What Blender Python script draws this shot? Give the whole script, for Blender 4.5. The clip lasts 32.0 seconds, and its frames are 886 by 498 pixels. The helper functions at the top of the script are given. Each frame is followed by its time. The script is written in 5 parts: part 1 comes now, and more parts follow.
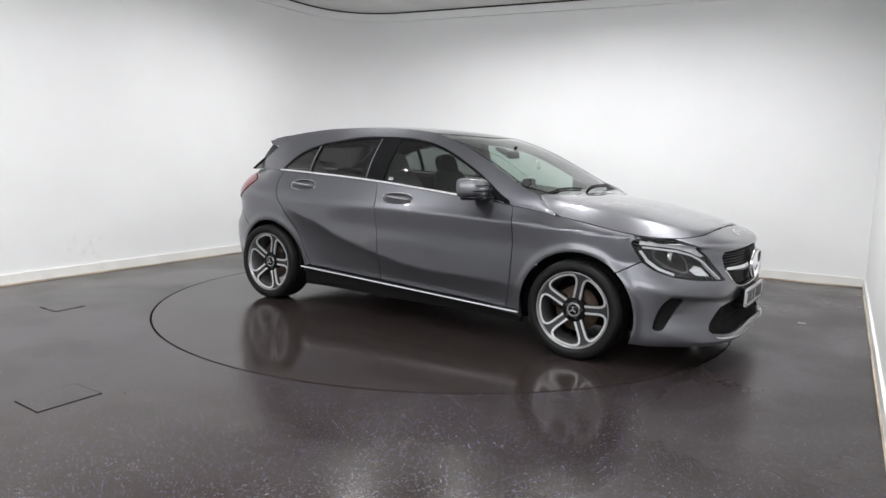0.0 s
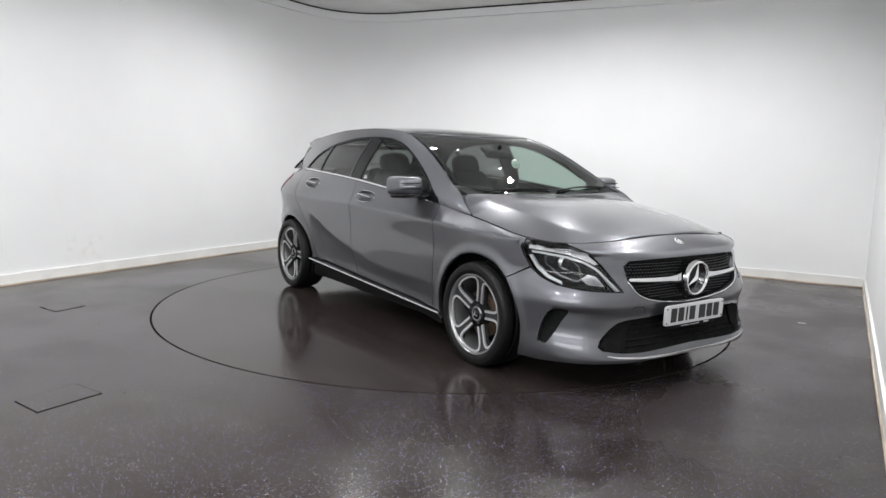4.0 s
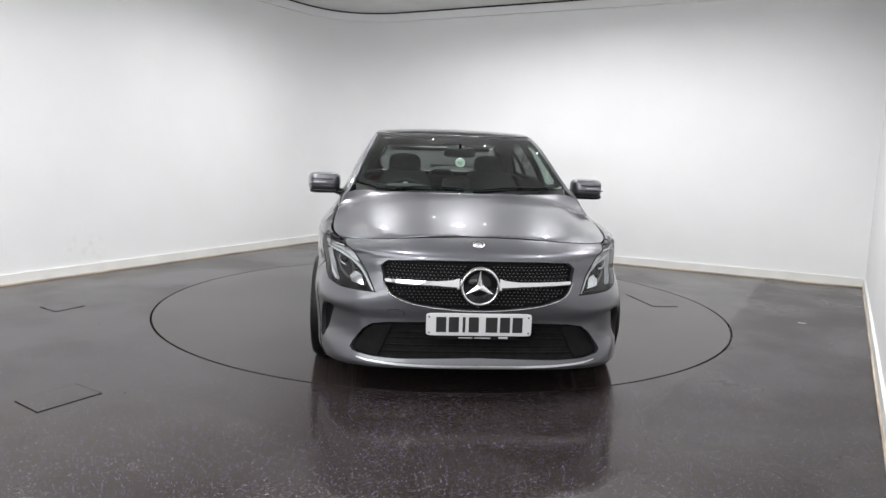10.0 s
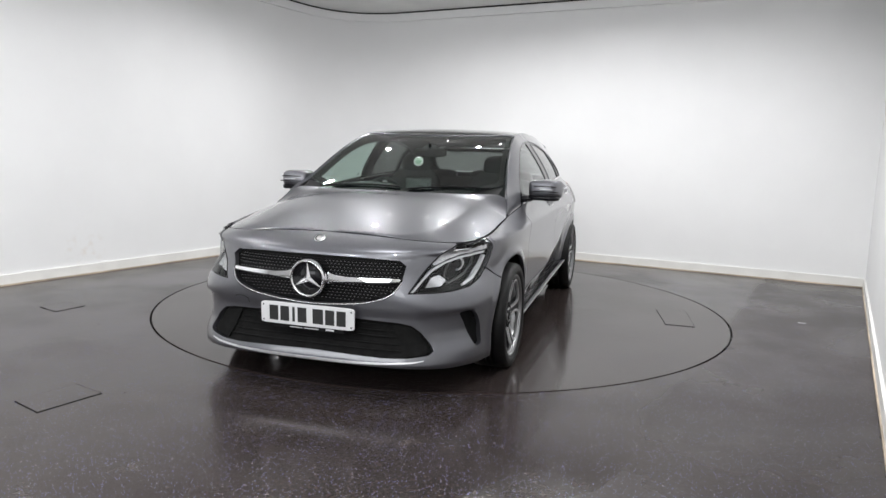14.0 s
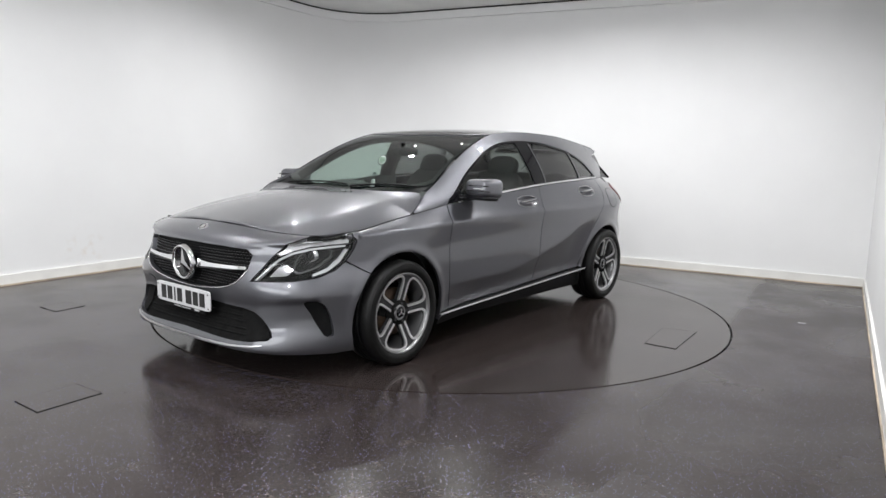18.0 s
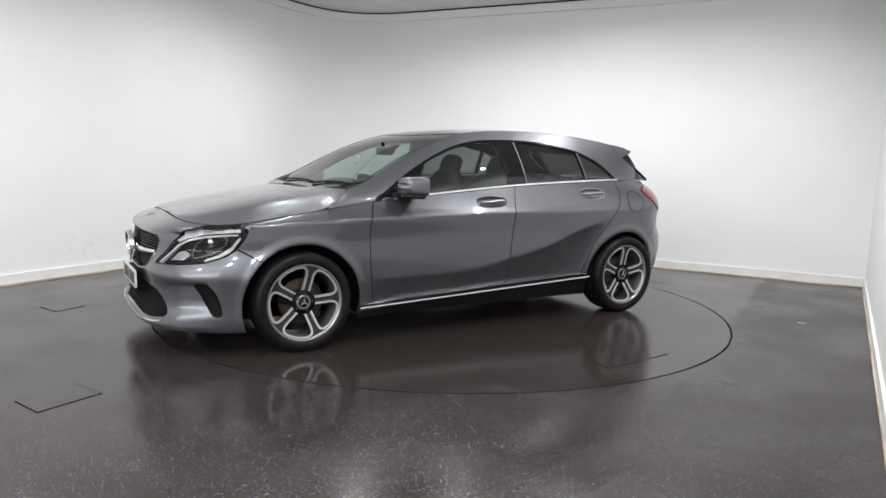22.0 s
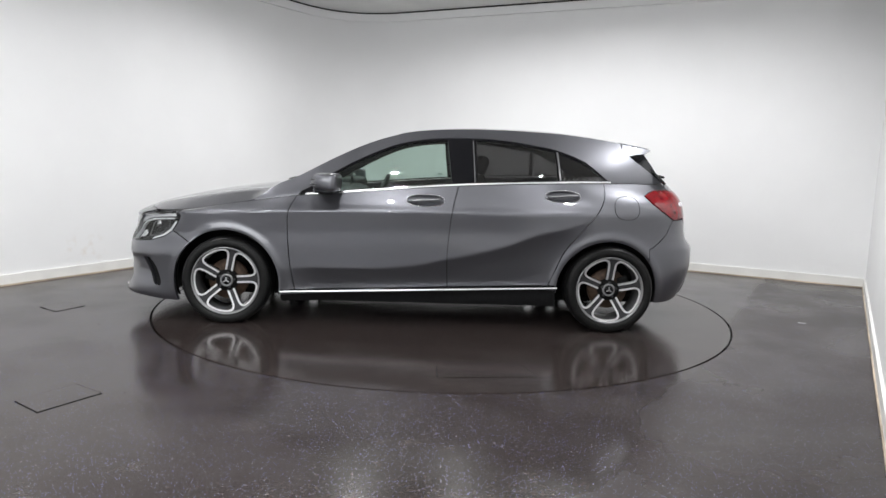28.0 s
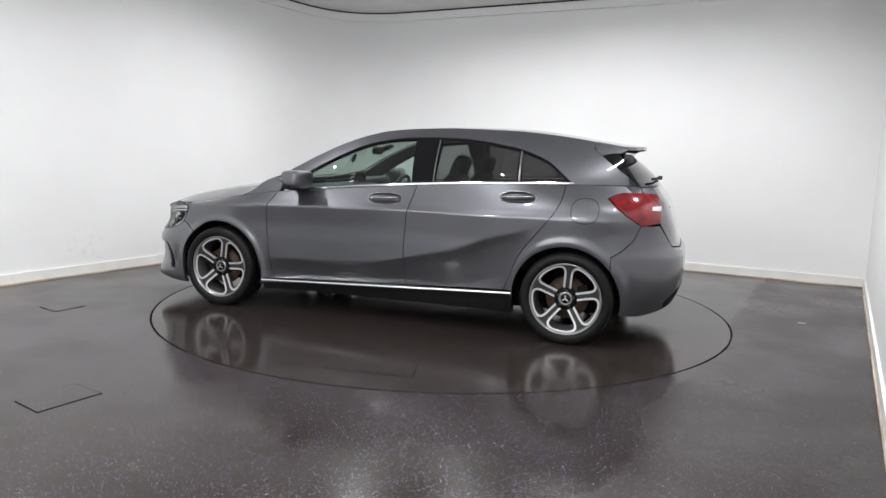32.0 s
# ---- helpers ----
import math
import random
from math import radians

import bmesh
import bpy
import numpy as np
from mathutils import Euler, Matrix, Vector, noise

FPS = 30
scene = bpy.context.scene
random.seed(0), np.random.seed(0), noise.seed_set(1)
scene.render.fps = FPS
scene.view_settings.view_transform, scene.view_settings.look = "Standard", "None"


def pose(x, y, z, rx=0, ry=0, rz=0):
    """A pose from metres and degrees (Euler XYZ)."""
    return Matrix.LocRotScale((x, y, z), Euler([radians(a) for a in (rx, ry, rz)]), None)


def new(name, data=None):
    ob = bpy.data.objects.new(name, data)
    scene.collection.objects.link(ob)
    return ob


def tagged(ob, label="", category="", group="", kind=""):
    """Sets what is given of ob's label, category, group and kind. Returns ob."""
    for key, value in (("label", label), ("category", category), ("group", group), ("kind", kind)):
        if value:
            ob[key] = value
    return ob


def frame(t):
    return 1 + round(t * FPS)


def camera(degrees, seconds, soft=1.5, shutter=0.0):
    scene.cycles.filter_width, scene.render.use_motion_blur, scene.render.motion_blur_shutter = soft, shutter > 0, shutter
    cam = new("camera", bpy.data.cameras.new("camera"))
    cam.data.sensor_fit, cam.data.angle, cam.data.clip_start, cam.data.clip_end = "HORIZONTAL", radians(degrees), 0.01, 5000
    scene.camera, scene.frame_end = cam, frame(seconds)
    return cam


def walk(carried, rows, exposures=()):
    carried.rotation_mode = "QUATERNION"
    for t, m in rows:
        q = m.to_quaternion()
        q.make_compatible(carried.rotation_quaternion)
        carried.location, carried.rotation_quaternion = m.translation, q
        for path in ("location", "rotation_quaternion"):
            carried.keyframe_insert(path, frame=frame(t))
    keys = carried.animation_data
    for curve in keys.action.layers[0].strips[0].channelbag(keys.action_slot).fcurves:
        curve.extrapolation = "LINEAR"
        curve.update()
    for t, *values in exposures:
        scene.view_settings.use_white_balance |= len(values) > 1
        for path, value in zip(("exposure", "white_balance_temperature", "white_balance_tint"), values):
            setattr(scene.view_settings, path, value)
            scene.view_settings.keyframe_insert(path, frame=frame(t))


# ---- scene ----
# The camera stands still on a tripod close to the wall.
EYE = pose(0.0, -5.742, 1.234, 90 - 7.815, 0, 0.030) @ pose(0, 0, 0, 0, 0, 1.685)
cam = camera(64.66, 32.0)
walk(cam, [(0.0, EYE), (32.0, EYE)])

# ---- light ----
world = bpy.data.worlds.new("world")
scene.world = world
world.use_nodes = True
world.node_tree.nodes["Background"].inputs[0].default_value = (0.9, 0.95, 1.0, 1)
world.node_tree.nodes["Background"].inputs[1].default_value = 0.02
scene.view_settings.exposure = 0.27

CEIL = 3.02
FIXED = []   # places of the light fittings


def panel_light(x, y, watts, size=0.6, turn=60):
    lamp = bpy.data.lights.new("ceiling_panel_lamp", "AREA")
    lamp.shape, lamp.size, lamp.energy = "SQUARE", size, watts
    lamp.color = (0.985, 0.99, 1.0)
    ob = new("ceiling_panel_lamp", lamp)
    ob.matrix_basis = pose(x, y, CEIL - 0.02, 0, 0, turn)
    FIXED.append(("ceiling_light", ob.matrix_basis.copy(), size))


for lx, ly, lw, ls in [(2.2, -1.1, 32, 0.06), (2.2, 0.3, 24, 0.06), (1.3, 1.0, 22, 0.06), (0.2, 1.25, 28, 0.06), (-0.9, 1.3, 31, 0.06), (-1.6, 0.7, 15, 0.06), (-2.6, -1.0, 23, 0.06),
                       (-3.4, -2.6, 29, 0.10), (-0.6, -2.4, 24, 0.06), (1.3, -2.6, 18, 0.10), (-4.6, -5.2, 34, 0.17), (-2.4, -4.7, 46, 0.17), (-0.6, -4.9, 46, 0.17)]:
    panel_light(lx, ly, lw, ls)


# wide fill light added behind the camera; no window is known there
FILL_WIN = (-3.3, -6.84, 1.95, 5.6, 1.5)   # middle, width, height
lamp = bpy.data.lights.new("rear_fill_lamp", "AREA")
lamp.shape, lamp.size, lamp.size_y, lamp.energy, lamp.color = "RECTANGLE", FILL_WIN[3], FILL_WIN[4], 95, (0.96, 0.985, 1.0)
new("rear_fill_lamp", lamp).matrix_basis = pose(FILL_WIN[0], FILL_WIN[1] + 0.03, FILL_WIN[2], -90, 0, 180)


def spot_light(x, y, watts):
    lamp = bpy.data.lights.new("ceiling_spot_lamp", "POINT")
    lamp.shadow_soft_size, lamp.energy, lamp.color = 0.014, watts, (0.985, 0.99, 1.0)
    new("ceiling_spot_lamp", lamp).matrix_basis = pose(x, y, 2.95)
    FIXED.append(("spot_light", pose(x, y, 2.95), 0.06))


for k in range(4):
    spot_light(-0.75 + 0.62 * k, 2.0 - 0.31 * k, 0.3)


# ---- materials ----
def mat(name, color, rough=0.5, metal=0.0, coat=0.0, vary=0.0, scale=20.0, bump=0.0, bscale=200.0, coat_rough=0.03, spec=0.5):
    m = bpy.data.materials.new(name)
    m.use_nodes = True
    nt = m.node_tree
    b = nt.nodes["Principled BSDF"]
    b.inputs["Base Color"].default_value = (*color, 1)
    b.inputs["Roughness"].default_value = rough
    b.inputs["Metallic"].default_value = metal
    b.inputs["Coat Weight"].default_value = coat
    b.inputs["Coat Roughness"].default_value = coat_rough
    b.inputs["Specular IOR Level"].default_value = spec
    if vary or bump:
        tc = nt.nodes.new("ShaderNodeTexCoord")
    if vary:
        n = nt.nodes.new("ShaderNodeTexNoise")
        n.inputs["Scale"].default_value, n.inputs["Detail"].default_value = scale, 6
        r = nt.nodes.new("ShaderNodeValToRGB")
        r.color_ramp.elements[0].position, r.color_ramp.elements[1].position = 0.3, 0.7
        r.color_ramp.elements[0].color = (*[c * (1 - vary) for c in color], 1)
        r.color_ramp.elements[1].color = (*[min(1, c * (1 + vary)) for c in color], 1)
        nt.links.new(tc.outputs["Object"], n.inputs["Vector"])
        nt.links.new(n.outputs["Fac"], r.inputs[0])
        nt.links.new(r.outputs[0], b.inputs["Base Color"])
    if bump:
        n2 = nt.nodes.new("ShaderNodeTexNoise")
        n2.inputs["Scale"].default_value, n2.inputs["Detail"].default_value = bscale, 3
        bp = nt.nodes.new("ShaderNodeBump")
        bp.inputs["Strength"].default_value, bp.inputs["Distance"].default_value = bump, 0.002
        nt.links.new(tc.outputs["Object"], n2.inputs["Vector"])
        nt.links.new(n2.outputs["Fac"], bp.inputs["Height"])
        nt.links.new(bp.outputs[0], b.inputs["Normal"])
    return m


def glass_mat(name, tint, rough=0.0, gloss=1.0):
    m = bpy.data.materials.new(name)
    m.use_nodes = True
    nt = m.node_tree
    nt.nodes.remove(nt.nodes["Principled BSDF"])
    tr = nt.nodes.new("ShaderNodeBsdfTransparent")
    tr.inputs[0].default_value = (*tint, 1)
    gl = nt.nodes.new("ShaderNodeBsdfGlossy")
    gl.inputs["Roughness"].default_value = rough
    gl.inputs[0].default_value = (gloss, gloss, gloss, 1)
    lw = nt.nodes.new("ShaderNodeLayerWeight")
    lw.inputs[0].default_value = 0.5
    pw = nt.nodes.new("ShaderNodeMath")
    pw.operation = "POWER"
    pw.inputs[1].default_value = 5
    fr = nt.nodes.new("ShaderNodeMath")
    fr.operation = "MULTIPLY_ADD"
    fr.inputs[1].default_value, fr.inputs[2].default_value = 0.93, 0.065
    nt.links.new(lw.outputs["Facing"], pw.inputs[0])
    nt.links.new(pw.outputs[0], fr.inputs[0])
    mx = nt.nodes.new("ShaderNodeMixShader")
    nt.links.new(fr.outputs[0], mx.inputs[0])
    nt.links.new(tr.outputs[0], mx.inputs[1])
    nt.links.new(gl.outputs[0], mx.inputs[2])
    nt.links.new(mx.outputs[0], nt.nodes["Material Output"].inputs[0])
    return m


def paint_mat():
    """Grey metallic lacquer: flakes under a clear coat."""
    m = mat("grey_metallic_paint", (0.12, 0.12, 0.13), 0.37, 0.82, 1.0, coat_rough=0.012)
    nt = m.node_tree
    b = nt.nodes["Principled BSDF"]
    tc = nt.nodes.new("ShaderNodeTexCoord")
    n = nt.nodes.new("ShaderNodeTexVoronoi")
    n.inputs["Scale"].default_value = 900
    r = nt.nodes.new("ShaderNodeValToRGB")
    r.color_ramp.elements[0].color = (0.101, 0.102, 0.113, 1)
    r.color_ramp.elements[1].color = (0.147, 0.148, 0.164, 1)
    nt.links.new(tc.outputs["Object"], n.inputs["Vector"])
    nt.links.new(n.outputs["Color"], r.inputs[0])
    nt.links.new(r.outputs[0], b.inputs["Base Color"])
    return m


PAINT = paint_mat()
CHROME = mat("polished_chrome", (0.78, 0.78, 0.79), 0.08, 1.0)
SATIN = mat("satin_aluminium", (0.70, 0.70, 0.71), 0.28, 1.0, vary=0.08, scale=60)
ALLOY = mat("machined_alloy", (0.68, 0.68, 0.69), 0.28, 0.7, vary=0.08, scale=90)
ALLOY_DARK = mat("dark_grey_alloy_lacquer", (0.028, 0.028, 0.030), 0.45, 0.0, 0.0, spec=0.3)
RIMGREY = mat("grey_rim_lacquer", (0.30, 0.30, 0.305), 0.30, 0.8)
RUBBER = mat("tyre_rubber", (0.006, 0.006, 0.006), 0.45, spec=0.2, vary=0.25, scale=30, bump=0.3, bscale=300)
PLASTIC = mat("black_plastic", (0.007, 0.007, 0.0075), 0.6, spec=0.12, vary=0.2, scale=40, bump=0.2, bscale=600)
GLOSSBLACK = mat("gloss_black", (0.006, 0.006, 0.0075), 0.06, spec=0.3)
PIN_GREY = mat("grille_pin_grey", (0.30, 0.30, 0.31), 0.35, 1.0)
SEAL = mat("rubber_seal", (0.012, 0.012, 0.012), 0.5)
LINER = mat("dark_liner", (0.008, 0.008, 0.008), 0.9, spec=0.1, vary=0.3, scale=30)
FABRIC = mat("dark_seat_fabric", (0.028, 0.028, 0.03), 0.85, vary=0.25, scale=60, bump=0.5, bscale=500)
TRIM = mat("dark_soft_trim", (0.022, 0.022, 0.024), 0.6, vary=0.2, scale=50, bump=0.3, bscale=400)
HEADLINER = mat("light_headliner", (0.35, 0.35, 0.34), 0.9, vary=0.1, scale=40)
IRON = mat("rusty_brake_iron", (0.055, 0.034, 0.022), 0.6, 0.5, vary=0.4, scale=30)
GLASS_CLEAR = glass_mat("light_green_glass", (0.66, 0.76, 0.71))
GLASS_TINT = glass_mat("dark_tinted_glass", (0.23, 0.23, 0.23))
GLASS_ROOF = glass_mat("black_roof_glass", (0.03, 0.03, 0.03))
LENS = glass_mat("headlamp_lens", (0.95, 0.96, 0.96), gloss=0.55)
RED = mat("red_lamp_plastic", (0.15, 0.002, 0.005), 0.10, 0, 0.6, spec=0.4, vary=0.45, scale=25)
WHITE_PLATE = mat("white_plate_plastic", (0.60, 0.60, 0.61), 0.35, 0, 0.2)
BLACK_INK = mat("black_ink", (0.012, 0.012, 0.012), 0.5)
LAMPCHROME = mat("lamp_reflector", (0.7, 0.7, 0.72), 0.15, 1.0)
CLEAR_STRIP = mat("frosted_light_strip", (0.55, 0.56, 0.58), 0.2, 0, 0.6)
WHITE_STICKER = mat("white_green_sticker", (0.95, 0.93, 0.93), 0.5)


def floor_mat(name, fleck=1.0, wet_seed=0.0, dry=(0.13, 0.27), scrape=1.0):
    """Dark brown safety vinyl with blue and white flecks, damp in patches."""
    m = bpy.data.materials.new(name)
    m.use_nodes = True
    nt = m.node_tree
    N, L = nt.nodes.new, nt.links.new
    b = nt.nodes["Principled BSDF"]
    tc = N("ShaderNodeTexCoord")
    mp = N("ShaderNodeMapping")
    mp.inputs["Location"].default_value = (wet_seed, wet_seed, 0)
    L(tc.outputs["Object"], mp.inputs[0])
    big = N("ShaderNodeTexNoise")
    big.inputs["Scale"].default_value, big.inputs["Detail"].default_value = 1.1, 7
    L(mp.outputs[0], big.inputs["Vector"])
    fine = N("ShaderNodeTexNoise")
    fine.inputs["Scale"].default_value, fine.inputs["Detail"].default_value = 60, 5
    L(mp.outputs[0], fine.inputs["Vector"])
    c1 = N("ShaderNodeValToRGB")
    c1.color_ramp.elements[0].position, c1.color_ramp.elements[1].position = 0.3, 0.75
    c1.color_ramp.elements[0].color = (0.0180, 0.0142, 0.0132, 1)
    c1.color_ramp.elements[1].color = (0.044, 0.0338, 0.0312, 1)
    L(fine.outputs["Fac"], c1.inputs[0])
    vo = N("ShaderNodeTexVoronoi")
    vo.inputs["Scale"].default_value = 118
    L(mp.outputs[0], vo.inputs["Vector"])
    dot = N("ShaderNodeValToRGB")
    dot.color_ramp.elements[0].position, dot.color_ramp.elements[1].position = 0.14, 0.21
    dot.color_ramp.elements[0].color, dot.color_ramp.elements[1].color = (1, 1, 1, 1), (0, 0, 0, 1)
    L(vo.outputs["Distance"], dot.inputs[0])
    sep = N("ShaderNodeSeparateColor")
    L(vo.outputs["Color"], sep.inputs[0])
    pick = N("ShaderNodeMath")
    pick.operation = "GREATER_THAN"
    pick.inputs[1].default_value = 0.5
    L(sep.outputs[0], pick.inputs[0])
    mul = N("ShaderNodeMath")
    mul.operation = "MULTIPLY"
    L(dot.outputs[0], mul.inputs[0])
    L(pick.outputs[0], mul.inputs[1])
    mul2 = N("ShaderNodeMath")
    mul2.operation = "MULTIPLY"
    mul2.inputs[1].default_value = fleck
    L(mul.outputs[0], mul2.inputs[0])
    hue = N("ShaderNodeValToRGB")
    hue.color_ramp.elements[0].color, hue.color_ramp.elements[1].color = (0.16, 0.18, 0.46, 1), (0.80, 0.80, 0.86, 1)
    e = hue.color_ramp.elements.new(0.82)
    e.color = (0.34, 0.37, 0.68, 1)
    L(sep.outputs[1], hue.inputs[0])
    mix = N("ShaderNodeMix")
    mix.data_type = "RGBA"
    L(mul2.outputs[0], mix.inputs[0])
    L(c1.outputs[0], mix.inputs[6])
    L(hue.outputs[0], mix.inputs[7])
    dust = N("ShaderNodeTexNoise")
    dust.inputs["Scale"].default_value, dust.inputs["Detail"].default_value, dust.inputs["Roughness"].default_value = 2.3, 9, 0.72
    L(mp.outputs[0], dust.inputs["Vector"])
    dr = N("ShaderNodeValToRGB")
    dr.color_ramp.elements[0].position, dr.color_ramp.elements[1].position = 0.56, 0.78
    dr.color_ramp.elements[0].color, dr.color_ramp.elements[1].color = (0, 0, 0, 1), (0.38, 0.38, 0.38, 1)
    L(dust.outputs["Fac"], dr.inputs[0])
    worn = N("ShaderNodeMix")
    worn.data_type = "RGBA"
    worn.inputs[7].default_value = (0.13, 0.115, 0.11, 1)
    L(dr.outputs[0], worn.inputs[0])
    L(mix.outputs[2], worn.inputs[6])
    # pale scrapes on the dry strip beside the turntable
    near = N("ShaderNodeVectorMath")
    near.operation = "DISTANCE"
    near.inputs[1].default_value = (2.45, 1.0, 0)
    L(tc.outputs["Object"], near.inputs[0])
    fall = N("ShaderNodeMapRange")
    fall.inputs[1].default_value, fall.inputs[2].default_value, fall.inputs[3].default_value, fall.inputs[4].default_value = 0.15, 1.1, 1.0, 0.0
    L(near.outputs["Value"], fall.inputs[0])
    st = N("ShaderNodeMapping")
    st.inputs["Scale"].default_value, st.inputs["Rotation"].default_value = (3.2, 9.0, 1), (0, 0, 0.4)
    L(tc.outputs["Object"], st.inputs[0])
    sn = N("ShaderNodeTexNoise")
    sn.inputs["Scale"].default_value, sn.inputs["Detail"].default_value, sn.inputs["Roughness"].default_value = 1.6, 8, 0.65
    L(st.outputs[0], sn.inputs["Vector"])
    sr = N("ShaderNodeMapRange")
    sr.inputs[1].default_value, sr.inputs[2].default_value, sr.inputs[4].default_value = 0.53, 0.63, 0.5 * scrape
    L(sn.outputs["Fac"], sr.inputs[0])
    sm = N("ShaderNodeMath")
    sm.operation = "MULTIPLY"
    L(fall.outputs[0], sm.inputs[0])
    L(sr.outputs[0], sm.inputs[1])
    scr = N("ShaderNodeMix")
    scr.data_type = "RGBA"
    scr.inputs[7].default_value = (0.30, 0.30, 0.31, 1)
    L(sm.outputs[0], scr.inputs[0])
    L(worn.outputs[2], scr.inputs[6])
    L(scr.outputs[2], b.inputs["Base Color"])
    rr = N("ShaderNodeValToRGB")
    rr.color_ramp.elements[0].position, rr.color_ramp.elements[1].position = 0.40, 0.62
    rr.color_ramp.elements[0].color, rr.color_ramp.elements[1].color = (dry[0], dry[0], dry[0], 1), (dry[1], dry[1], dry[1], 1)
    L(big.outputs["Fac"], rr.inputs[0])
    # edge of the damp film: smoother on its wet side
    dt = N("ShaderNodeVectorMath")
    dt.operation = "DOT_PRODUCT"
    dt.inputs[1].default_value = (0.865, -0.502, 0)
    L(tc.outputs["Object"], dt.inputs[0])
    wob = N("ShaderNodeMath")
    wob.operation = "MULTIPLY_ADD"
    wob.inputs[1].default_value = 0.30
    L(big.outputs["Fac"], wob.inputs[0])
    L(dt.outputs["Value"], wob.inputs[2])
    film_edge = N("ShaderNodeMapRange")
    film_edge.inputs[1].default_value, film_edge.inputs[2].default_value, film_edge.inputs[4].default_value = 2.28, 2.33, 0.10 * scrape
    L(wob.outputs[0], film_edge.inputs[0])
    radd = N("ShaderNodeMath")
    radd.operation = "ADD"
    L(rr.outputs[0], radd.inputs[0])
    L(film_edge.outputs[0], radd.inputs[1])
    L(radd.outputs[0], b.inputs["Roughness"])
    b.inputs["Specular IOR Level"].default_value = 0.28
    bp = N("ShaderNodeBump")
    bp.inputs["Strength"].default_value, bp.inputs["Distance"].default_value = 0.06, 0.002
    L(fine.outputs["Fac"], bp.inputs["Height"])
    L(bp.outputs[0], b.inputs["Normal"])
    return m


FLOOR = floor_mat("speckled_brown_vinyl")
TABLE = floor_mat("worn_brown_vinyl", 0.12, 7.3, (0.10, 0.19), 0.0)
WALLPAINT = mat("white_wall_paint", (0.80, 0.80, 0.80), 0.55, vary=0.02, scale=1.5, bump=0.05, bscale=80)


def stain_wall(m):
    """A faint brown scuff low on the long wall."""
    nt = m.node_tree
    N, L = nt.nodes.new, nt.links.new
    b = nt.nodes["Principled BSDF"]
    src = b.inputs["Base Color"].links[0].from_socket
    tc = N("ShaderNodeTexCoord")
    d = N("ShaderNodeVectorMath")
    d.operation = "DISTANCE"
    d.inputs[1].default_value = (-3.36, 0.75, 0.24)
    L(tc.outputs["Object"], d.inputs[0])
    n = N("ShaderNodeTexNoise")
    n.inputs["Scale"].default_value, n.inputs["Detail"].default_value = 14, 8
    L(tc.outputs["Object"], n.inputs["Vector"])
    r1, r2 = N("ShaderNodeMapRange"), N("ShaderNodeMapRange")
    r1.inputs[1].default_value, r1.inputs[2].default_value, r1.inputs[3].default_value, r1.inputs[4].default_value = 0.03, 0.26, 0.3, 0.0
    r2.inputs[1].default_value, r2.inputs[2].default_value = 0.5, 0.72
    L(d.outputs["Value"], r1.inputs[0])
    L(n.outputs["Fac"], r2.inputs[0])
    mu = N("ShaderNodeMath")
    mu.operation = "MULTIPLY"
    L(r1.outputs[0], mu.inputs[0])
    L(r2.outputs[0], mu.inputs[1])
    mx = N("ShaderNodeMix")
    mx.data_type = "RGBA"
    mx.inputs[7].default_value = (0.55, 0.42, 0.30, 1)
    L(mu.outputs[0], mx.inputs[0])
    L(src, mx.inputs[6])
    L(mx.outputs[2], b.inputs["Base Color"])


stain_wall(WALLPAINT)
SKIRT = mat("white_gloss_skirting", (0.78, 0.77, 0.74), 0.35, vary=0.05, scale=6)
CEILING = mat("white_ceiling_tile", (0.72, 0.72, 0.71), 0.9, vary=0.05, scale=3, bump=0.2, bscale=150)
DIMWALL = mat("unseen_wall_white", (0.62, 0.62, 0.62), 0.6, vary=0.1, scale=2)
GAP = mat("dark_gap", (0.006, 0.006, 0.006), 0.9)


# ---- mesh helpers ----
def part(name, bm, material, parent=None, label="", smooth=True):
    me = bpy.data.meshes.new(name)
    bm.to_mesh(me)
    bm.free()
    return part_mesh(name, me, material, parent, label, smooth)


def part_mesh(name, me, material, parent=None, label="", smooth=True):
    me.materials.append(material)
    if smooth:
        me.shade_smooth()
    ob = new(name, me)
    if parent:
        ob.parent = parent
    if label:
        tagged(ob, label)
    return ob


def box(bm, lo, hi, bevel=0.0, m=None):
    r = bmesh.ops.create_cube(bm, size=1)
    size = [h - l for l, h in zip(lo, hi)]
    mid = [(h + l) / 2 for l, h in zip(lo, hi)]
    vs = r["verts"]
    bmesh.ops.transform(bm, matrix=(m or Matrix()) @ Matrix.Translation(mid) @ Matrix.Diagonal((*size, 1)), verts=vs)
    if bevel:
        es = list({e for v in vs for e in v.link_edges})
        bmesh.ops.bevel(bm, geom=es, offset=bevel, segments=2, affect="EDGES", profile=0.7)


def lathe(profile, n=64, arc=2 * math.pi):
    """A ring round the y axis from (radius, y) pairs."""
    bm = bmesh.new()
    rows = []
    for i in range(n):
        a = arc * i / n
        rows.append([bm.verts.new((r * math.cos(a), y, r * math.sin(a))) for r, y in profile])
    for i in range(n):
        p, q = rows[i], rows[(i + 1) % n]
        for j in range(len(profile) - 1):
            bm.faces.new((p[j], p[j + 1], q[j + 1], q[j]))
    bmesh.ops.recalc_face_normals(bm, faces=bm.faces)
    return bm


